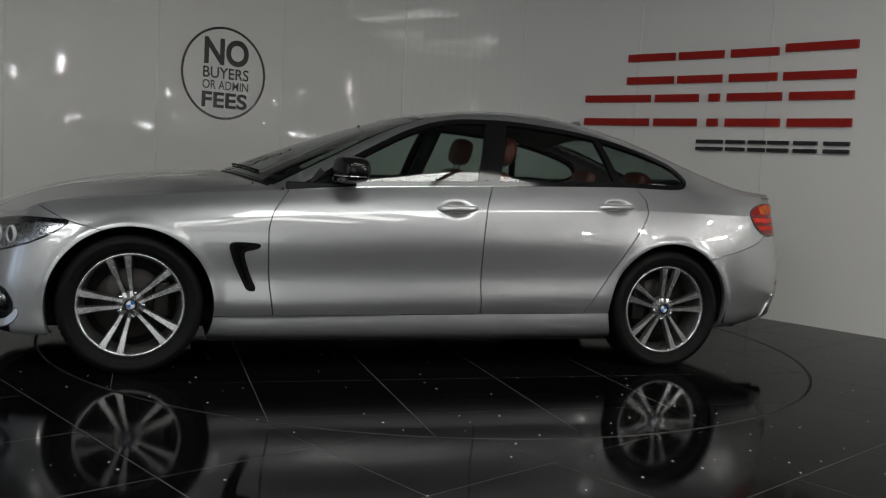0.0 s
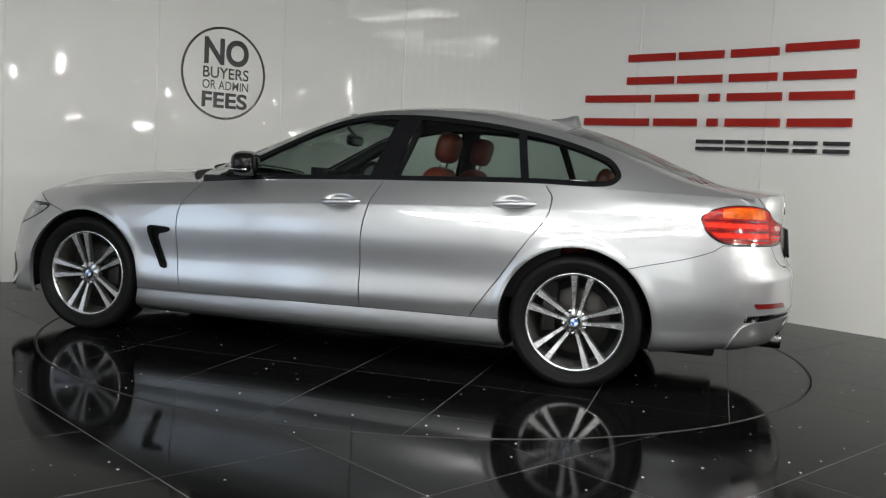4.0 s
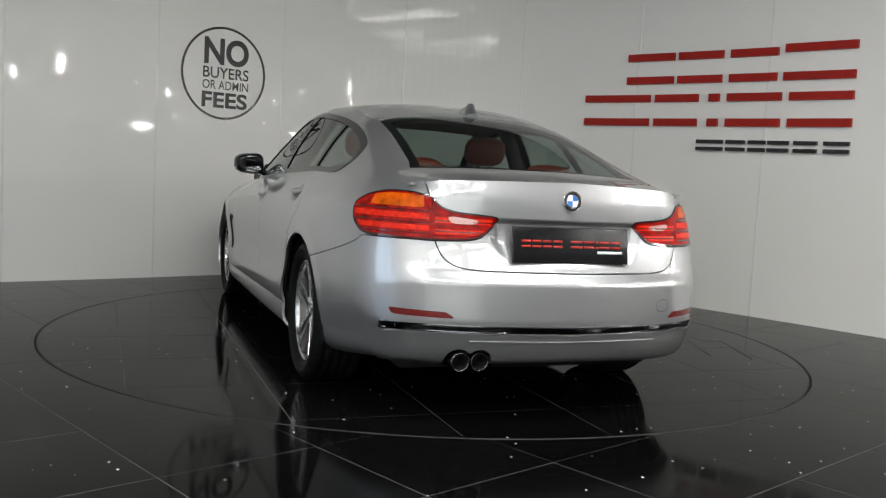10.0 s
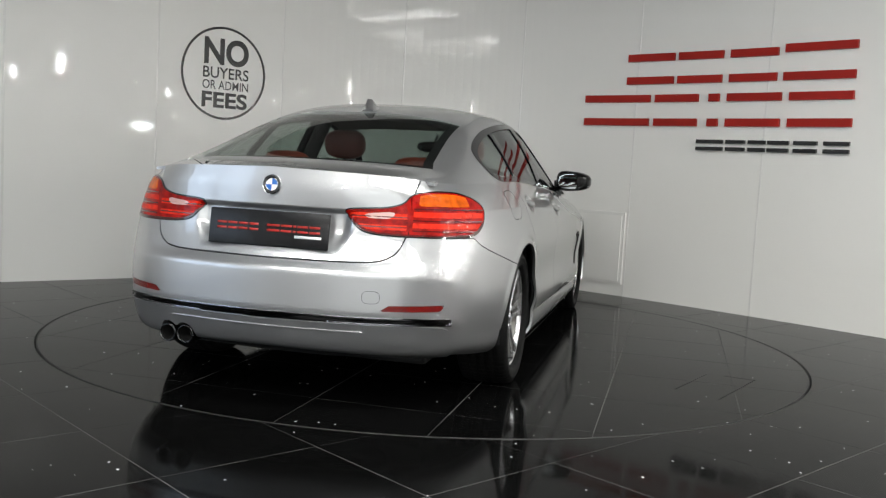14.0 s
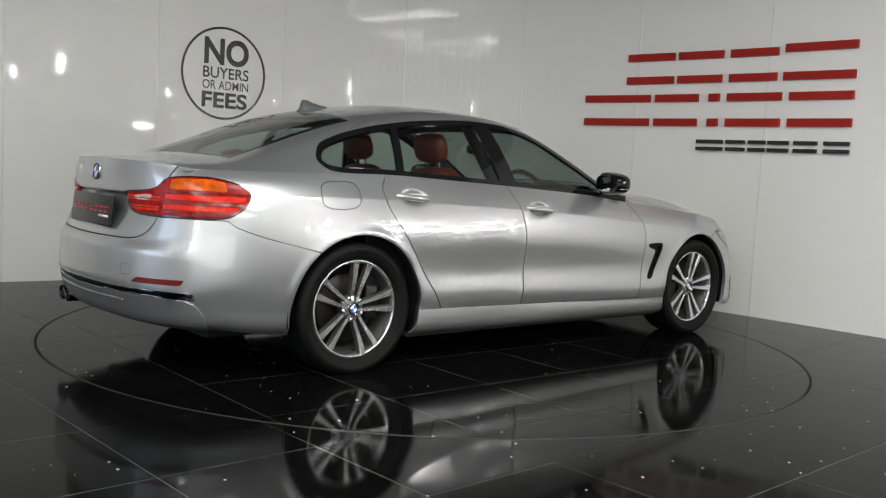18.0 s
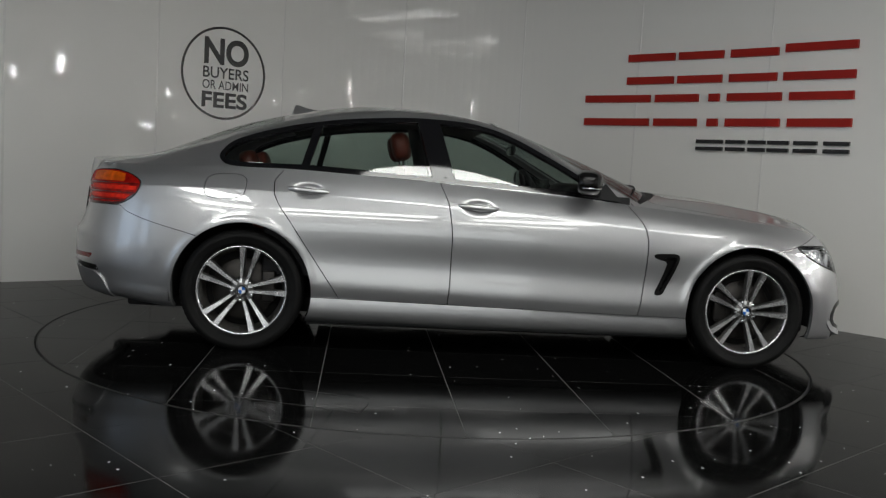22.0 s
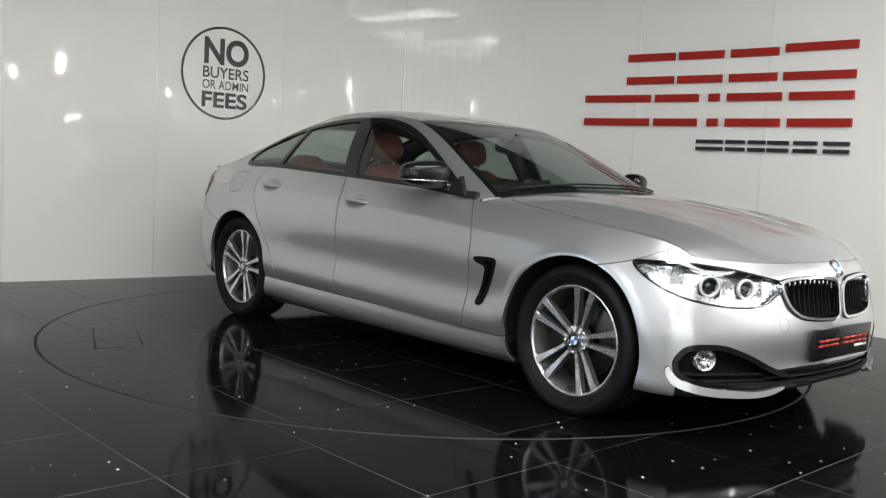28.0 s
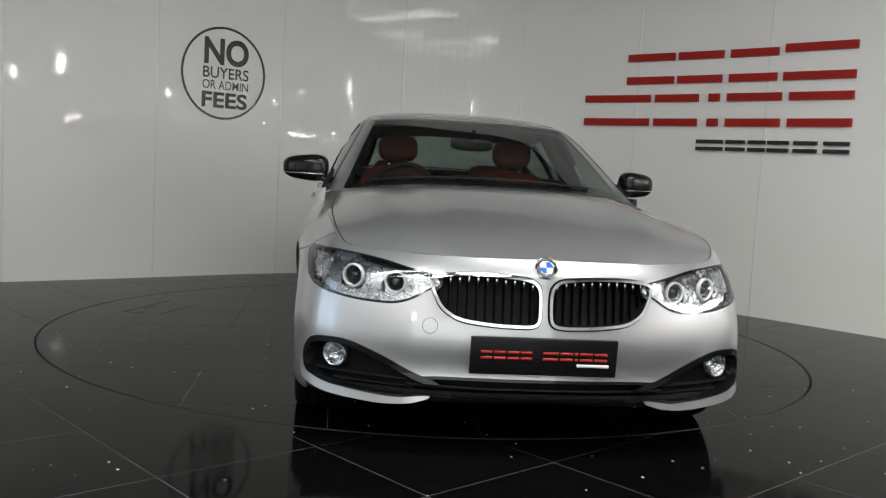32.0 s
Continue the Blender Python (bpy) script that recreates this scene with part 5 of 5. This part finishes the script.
def tail_lights(car, F):
    tail, lid = F["tail"], F["lid"]
    split = 0.562
    inner_t = rounded(uz((-2.335, .535, .836), (-2.385, .40, .824), (-2.383, .415, .806), (-2.345, .52, .806)), 1)
    for m in (False, True):
        def put(name, patch, mat, parent, label="", rim=0.0, at=None):
            v, f = rimmed(*patch, rim) if rim else patch
            return part(name, mirrored(v, f) if m else (v, f), mat, parent, label, at=at)
        fx = np.where(FX < -1.8, 1.0, -1.0)
        lamp = put("tail_light", trim(FLANK + FN * 0.003, [tail - 0.001, fx, np.abs(FY - split) - 0.002]), M_REDGLASS, car, "red tail light with amber upper corner", 0.03, BASE)
        put("housing", trim(FLANK - FN * 0.02, [tail + 0.008, fx]), M_DARK, lamp, "dark lamp housing")
        amber = np.minimum(np.minimum(FZ - 0.862, FY - 0.590), np.minimum(0.785 - FY, -2.04 - FX))
        put("indicator", trim(FLANK + FN * 0.0045, [tail - 0.010, fx, amber]), M_AMBER, lamp, "amber indicator segment", 0.004)
        put("reversing_light", trim(FLANK + FN * 0.0045, [np.where(FX < -1.8, inside(FU, FZ, inner_t), -1.0)]), M_PALE, lamp, "pale reversing segment", 0.004)
        put("lamp_edge", trim(FLANK + FN * 0.005, [tail + 0.0015, 0.0028 - tail, fx]), M_BLACK, lamp, "black lamp edge", 0.008)
        for half, off in ((1, 0.0), (-1, 0.011)):
            end = half * (FY - split) - 0.011
            for z, hw in ((0.828, 0.011), (0.783, 0.010)):
                put("glowing_band", trim(FLANK + FN * 0.0042, [tail - 0.014, fx, hw - np.abs(FZ - z + off), end]), M_REDBRIGHT, lamp, "bright red light band", 0.004)
            for z in (0.850, 0.803, 0.762):
                bar = trim(FLANK + FN * 0.0045, [tail - 0.010, fx, 0.0024 - (FZ - z - off), 0.0024 + (FZ - z - off), end])
                if len(bar[1]) > 12:
                    put("light_bar", bar, M_REDDARK, lamp, "deep red dividing bar", 0.004)
        put("lower_edge", trim(FLANK + FN * 0.0045, [tail - 0.002, fx, 0.010 - tail, 0.80 - FZ]), M_REDDARK, lamp, "deep red lower edge", 0.004)


def number_plate(parent, m, h):
    """A black plate with red and white plain bars; it faces +y."""
    p = part("number_plate", box(0.524, 0.012, h, bevel=0.004), M_PLATE, parent, "black plate with red bars", at=m)
    x = -0.225
    for w in (0.046, 0.046, 0.046, 0.046, 0.0, 0.062, 0.052, 0.014, 0.052, 0.052):
        w *= 0.87
        if w:
            for z in (-0.0105, 0.0105):
                part("bar", box(w, 0.003, 0.009, (-(x + w / 2), 0.007, z + 0.004)), M_PLATERED, p)
        x += (w + 0.007) if w else 0.032
    part("bar", box(0.115, 0.003, 0.011, (-0.175, 0.007, -0.027)), M_WHITE, p, "small white bar")
    return p


def arch_liner(x, y0, y1, r=0.381):
    vs, fs = [], []
    n = 40
    for k in range(n + 1):
        a = radians(-11 + 202 * k / n)
        for yy, rr in ((y1, r), (y0, r), (y0, 0.05)):
            vs.append((x + rr * math.cos(a), yy, 0.315 + rr * math.sin(a)))
    for k in range(n):
        for e in range(2):
            fs.append((3 * k + e, 3 * k + 3 + e, 3 * k + 4 + e, 3 * k + 1 + e))
    return vs, fs


def handle_mesh(n=18):
    vs, fs = [], []
    for i in range(n + 1):
        t = -1 + 2 * i / n
        x, c = 0.121 * t, math.sqrt(max(0, 1 - t ** 4))
        h, d = 0.004 + 0.0125 * c, 0.003 + 0.008 * c
        y = 0.010 + 0.020 * (1 - t ** 4)
        for k in range(10):
            a = 2 * math.pi * k / 10
            vs.append((x, y + d * math.cos(a), -0.055 * x + h * math.sin(a)))
    for i in range(n):
        for k in range(10):
            j = (k + 1) % 10
            fs.append((10 * i + k, 10 * i + j, 10 * i + 10 + j, 10 * i + 10 + k))
    fs += [tuple(range(10)), tuple(10 * n + 9 - k for k in range(10))]
    return vs, fs


def egg(sx, sy, sz, power=2.6, nu=28, nv=18, flat_back=None):
    """A rounded box-like shell (superellipsoid); flat_back: x below which it is cut flat."""
    vs, fs = [], []
    sg = lambda w: math.copysign(abs(w) ** (2 / power), w)
    for i in range(nv + 1):
        b = -math.pi / 2 + math.pi * i / nv
        for k in range(nu):
            a = 2 * math.pi * k / nu
            x, y, z = sx * sg(math.cos(b)) * sg(math.cos(a)), sy * sg(math.cos(b)) * sg(math.sin(a)), sz * sg(math.sin(b))
            if flat_back is not None:
                x = max(x, flat_back)
            vs.append((x, y, z))
    for i in range(nv):
        for k in range(nu):
            j = (k + 1) % nu
            fs.append((i * nu + k, i * nu + j, i * nu + nu + j, i * nu + nu + k))
    return vs, fs


def mirrors(car):
    for s in (1, -1):
        m = Matrix.Translation((OX + (0.400 if s > 0 else 0.435), OY + (0.876 if s > 0 else -0.905), 0.990)) @ pose(0, 0, 0, 0, 0, s * 10)
        wide = 0.80 if s > 0 else 1.0          # the near-side mirror is turned in
        v, f = egg(0.070, 0.120 * wide, 0.066, 3.2, flat_back=-0.056)
        v = [(x - 0.05 * (y * s / 0.11) * 0.3, y, z * (1.0 - 0.16 * y * s / 0.11)) for x, y, z in v]
        h = part("door_mirror", (v, f), M_CAP, car, "gloss black door mirror", at=m)
        v, f = egg(0.0715, 0.117 * wide, 0.0058, 3.2, flat_back=-0.03)
        part("indicator_strip", ([(x - 0.05 * (y * s / 0.11) * 0.3, y, z - 0.030) for x, y, z in v], f), M_CHROME, h, "silver indicator strip")
        v, f = egg(0.004, 0.098 * wide, 0.052, 3.2)
        part("mirror_glass", ([(x - 0.0575, y, z) for x, y, z in v], f), M_MIRROR, h, "mirror glass")
        part("arm", tube([(0.03, -s * 0.075, -0.035), (0.045, -s * 0.11, -0.052), (0.06, -s * 0.15, -0.068)], 0.021, 10), M_BLACK, h)
        tri = [(0.19, -s * 0.118, -0.095), (0.02, -s * 0.118, -0.083), (0.10, -s * 0.150, 0.0)]
        vs = tri + [(x, y - s * 0.02, z) for x, y, z in tri]
        part("mirror_base", (vs, [(0, 1, 2), (5, 4, 3), (0, 3, 4, 1), (1, 4, 5, 2), (2, 5, 3, 0)], False), M_MATT, h)


def seat(car, x, y, lean=14):
    """A front seat: cushion, backrest and headrest on two posts."""
    v, f = egg(0.07, 0.25, 0.30, 3.6)
    b = part("front_seat", (v, f), M_LEATHER, car, "red leather front seat", at=Matrix.Translation((OX + x, OY + y, 0.735)) @ pose(0, 0, 0, 0, -lean, 0))
    for s in (-1, 1):
        v, f = egg(0.075, 0.05, 0.24, 2.6)
        part("bolster", ([(p[0] + 0.035, p[1] + s * 0.205, p[2] - 0.02) for p in v], f), M_LEATHER, b)
    v, f = egg(0.055, 0.125, 0.085, 3.0)
    part("headrest", ([(p[0] + 0.0, p[1], p[2] + 0.415) for p in v], f), M_LEATHER, b, "red leather headrest")
    for s in (-1, 1):
        part("headrest_post", tube([(0, s * 0.055, 0.27), (0, s * 0.055, 0.36)], 0.006, 8), M_CHROME, b)
    v, f = egg(0.26, 0.25, 0.08, 3.4)
    part("cushion", ([(p[0] + 0.22, p[1], p[2] - 0.24) for p in v], f), M_LEATHER, b)


def interior(car):
    for y in (0.365, -0.365):
        seat(car, -0.47, y)
    v, f = egg(0.09, 0.62, 0.27, 4.0)
    bench = part("rear_bench", (v, f), M_LEATHER, car, "red leather rear bench", at=Matrix.Translation((OX - 1.33, OY, 0.70)) @ pose(0, 0, 0, 0, -20, 0))
    for y in (0.35, -0.35):
        v, f = egg(0.05, 0.125, 0.062, 3.0)
        part("headrest", ([(p[0], p[1] + y, p[2] + 0.325) for p in v], f), M_LEATHER, bench, "red leather headrest")
    v, f = egg(0.25, 0.62, 0.08, 4.0)
    part("cushion", ([(p[0] + 0.26, p[1], p[2] - 0.26) for p in v], f), M_LEATHER, bench)
    v, f = egg(0.24, 0.70, 0.09, 4.5)
    dash = part("dashboard", (v, f), M_MATT, car, "black dashboard", at=(OX + 0.57, OY, 0.845))
    part("binnacle", egg(0.10, 0.17, 0.05, 3.0), M_MATT, dash, at=(-0.13, -0.365, 0.085))
    part("screen", box(0.012, 0.22, 0.09, (0, 0, 0), 0.004), M_PLATE, dash, "black display screen", at=(-0.20, 0.0, 0.10))
    ring = [(0, 0.185 * math.cos(2 * math.pi * k / 36), 0.185 * math.sin(2 * math.pi * k / 36)) for k in range(36)]
    wheel = part("steering_wheel", tube(ring, 0.016, 8, True), M_MATT, car, "black steering wheel", at=Matrix.Translation((OX + 0.235, OY - 0.365, 0.865)) @ pose(0, 0, 0, 0, -24, 0))
    part("boss", egg(0.03, 0.08, 0.07, 2.6), M_MATT, wheel)
    for a in (0, 180, 270):
        part("spoke", tube([(0, 0.05 * math.cos(radians(a)), 0.05 * math.sin(radians(a))), (0, 0.18 * math.cos(radians(a)), 0.18 * math.sin(radians(a)))], 0.014, 8), M_MATT, wheel)
    mir = part("rear_view_mirror", egg(0.02, 0.12, 0.036, 3.0), M_BLACK, car, "black interior mirror", at=(OX + 0.14, OY, 1.165))
    part("stalk", tube([(0.0, 0, 0.03), (0.05, 0, 0.075)], 0.010, 8), M_MATT, mir)
    part("parcel_shelf", box(0.42, 1.16, 0.02, (OX - 1.66, OY, 0.955), 0.006), M_MATT, car, "black parcel shelf")
    part("console", box(1.0, 0.20, 0.34, (OX - 0.05, OY, 0.45), 0.03), M_MATT, car, "black centre console")
    for y in (0.815, -0.815):
        part("door_card", box(2.0, 0.03, 0.52, (OX - 0.30, OY + y - 0.035 * (1 if y > 0 else -1), 0.66), 0.012), M_MATT, car, "black door lining")
    for s in (1, -1):
        lo, hi = (-0.36, s * 0.735, 0.93), (-0.45, s * 0.545, 1.28)
        part("pillar_lining", tube([(OX + a[0], OY + a[1], a[2]) for a in (lo, hi)], 0.045, 10), M_MATT, car, "dark pillar lining")


def underside(car):
    tray = box(3.9, 1.20, 0.10, (OX - 0.10, OY, 0.225), 0.02)
    und = part("underbody", tray, M_DARK, car, "dark underbody tray")
    part("underbody_middle", box(1.96, 1.56, 0.085, (OX, OY, 0.203), 0.02), M_DARK, car, "dark underbody tray")
    part("floor_cover", box(2.10, 1.66, 0.016, (OX, OY, 0.156), 0.004), M_DARK, car, "dark flat floor cover")
    for x in (1.395, -1.395):
        v, f = arch_liner(x, 0.52, 0.868)
        part("arch_liner", (v, f), M_MATT, car, "black wheel arch liner", at=BASE)
        part("arch_liner", mirrored(v, f), M_MATT, car, "black wheel arch liner", at=BASE)
    for y in PIPE_Y:
        e = part("exhaust_pipe", lathe([(0.031, -0.20), (0.031, -0.006), (0.034, 0.002), (0.038, 0.0), (0.039, -0.006), (0.039, -0.20)], 32), M_PIPE, car, "dark chrome round exhaust tip",
                 at=pose(OX - 2.358, OY + y, 0.266, 0, 0, 90))
        part("bore", lathe([(0.0, -0.09), (0.0305, -0.09)], 24), M_DARK, e)
        part("bore_wall", lathe([(0.0308, -0.10), (0.0308, -0.008)], 28), M_DARK, e)
    part("silencer", egg(0.16, 0.45, 0.085, 3.4), M_DARK, car, "dark exhaust silencer", at=(OX - 2.05, OY, 0.275))


def trim_details(car):
    for door, x, z in ((doors_f, -0.152, 0.822), (doors_r, -1.062, 0.866)):
        y = side_y(x, z) - 0.002
        for k, d in enumerate(door):
            v, f = handle_mesh()
            v = [(a + x, b + y, c + z) for a, b, c in v]
            part("door_handle", mirrored(v, f) if k else (v, f), M_PAINT, d, "silver door handle")
    # shark fin aerial
    vs, fs = [], []
    prof = ((-1.065, 0.012, 0.002), (-1.10, 0.028, 0.012), (-1.15, 0.036, 0.030), (-1.19, 0.040, 0.052), (-1.215, 0.040, 0.058), (-1.235, 0.036, 0.010))
    for x, w, h in prof:
        z = float(np.interp(x, ROOF[::-1, 0, 0], ROOF[::-1, 0, 2])) - 0.004
        tw = 0.006 + 0.1 * w
        vs += [(x, w, z), (x, w * 0.75, z + 0.012), (x, tw, z + h + 0.008), (x, -tw, z + h + 0.008), (x, -w * 0.75, z + 0.012), (x, -w, z)]
    for i in range(len(prof) - 1):
        for e in range(5):
            fs.append((6 * i + e, 6 * i + e + 1, 6 * i + 7 + e, 6 * i + 6 + e))
    fs += [tuple(range(6)), tuple(range(6 * len(prof) - 1, 6 * len(prof) - 7, -1))]
    part("aerial", (vs, fs), M_PAINT, car, "silver shark-fin aerial", at=BASE)
    roundel(car, 0.041, Matrix.Translation((OX + nose_x(0, 0.688) + 0.004, OY, 0.690)) @ pose(0, 0, 0, 0, 0, -90) @ pose(0, 0, 0, 32, 0, 0), name="nose_emblem")
    roundel(car, 0.041, Matrix.Translation((OX + tail_x(0, 0.917) - 0.004, OY, 0.917)) @ pose(0, 0, 0, 0, 0, 90) @ pose(0, 0, 0, 6, 0, 0), name="tail_emblem")
    number_plate(car, Matrix.Translation((OX + 2.170, OY, 0.382)) @ pose(0, 0, 0, 0, 0, -90) @ pose(0, 0, 0, -4, 0, 0), 0.134)
    part("plate_holder", box(0.03, 0.40, 0.09, (OX + 2.150, OY, 0.38), 0.006), M_MATT, car, "black plate holder")
    number_plate(car, Matrix.Translation((OX + tail_x(0, 0.70) - 0.014, OY, 0.738)) @ pose(0, 0, 0, 0, 0, 90) @ pose(0, 0, 0, 7, 0, 0), 0.145)
    for y0, y1 in ((0.50, -0.06), (-0.02, -0.60)):
        pts = []
        for k in range(9):
            y = y0 + (y1 - y0) * k / 8
            q = min(0.9, abs(y) / 0.75)
            i = int(NT * 0.013 + k * 0.0)
            j = int(q * (NQ - 1))
            p = ROOF[i + 2, j]
            pts.append((p[0], y, p[2] + 0.009))
        part("wiper", tube(pts, 0.006, 6), M_MATT, car, "black windscreen wiper", at=BASE)
    ring = np.hypot(FU - arc_of(2.110, 0.40), FZ - 0.468) - 0.027
    v, f = trim(FLANK + FN * 0.0006, [0.0008 - ring, 0.0008 + ring, np.where(FX > 1.9, 1.0, -1.0)])
    part("towing_cover", mirrored(v, f), M_MATT, bumper_f, "round towing eye cover")
    sq = inside(FU, FZ, rounded([(arc_of(-2.375, 0.45) - 0.035, 0.470), (arc_of(-2.375, 0.45) + 0.035, 0.470), (arc_of(-2.375, 0.45) + 0.035, 0.520), (arc_of(-2.375, 0.45) - 0.035, 0.520)], 2))
    v, f = trim(FLANK + FN * 0.0006, [0.0008 - sq, 0.0008 + sq, np.where(FX < -2.0, 1.0, -1.0)])
    part("towing_cover", mirrored(v, f), M_MATT, bumper_r, "square towing eye cover")
    bar = np.minimum(0.045 - np.abs(CX + 1.355), 0.0045 - np.abs(CZ - 0.998))
    v, f = trim(CAB - CN * 0.002, [bar])
    pair("sticker", (v, f), M_WHITE, car, "thin white sticker on the glass", at=BASE)
    for s in (-1, 1):
        for x, y, z in ((2.04, 0.57, 0.46), (2.135, 0.30, 0.395), (1.86, 0.82, 0.47)):
            p, n = on_skin(arc_of(x, y), z)
            q = Vector((n[0], s * n[1], n[2])).to_track_quat("Y", "Z").to_matrix().to_4x4()
            part("parking_sensor", (*lathe([(0.0, 0.0002), (0.0085, 0.0002), (0.0092, -0.002)], 16)[:2], False), M_PAINT, bumper_f, "small round parking sensor", at=Matrix.Translation((p[0], s * p[1], p[2])) @ q)
        for x, y, z in ((-2.41, 0.26, 0.545), (-2.30, 0.62, 0.545)):
            p, n = on_skin(arc_of(x, y), z)
            q = Vector((n[0], s * n[1], n[2])).to_track_quat("Y", "Z").to_matrix().to_4x4()
            part("parking_sensor", (*lathe([(0.0, 0.0002), (0.0085, 0.0002), (0.0092, -0.002)], 16)[:2], False), M_PAINT, bumper_r, "small round parking sensor", at=Matrix.Translation((p[0], s * p[1], p[2])) @ q)


grilles(car, FIELDS)
headlights(car, FIELDS)
tail_lights(car, FIELDS)
mirrors(car)
interior(car)
underside(car)
trim_details(car)


def motions():
    rows = []
    for k in range(17):
        t = 2.0 * k
        rows.append((t, pose(0, 0, 0, 0, 0, 197.304 - 8.65521 * t - 0.0066165 * t * t + 7.1412e-5 * t ** 3 + 0.3 * min(1.0, max(0.0, (t - 25) / 4)))))
    walk(car, rows)
    walk(disc, rows)


motions()
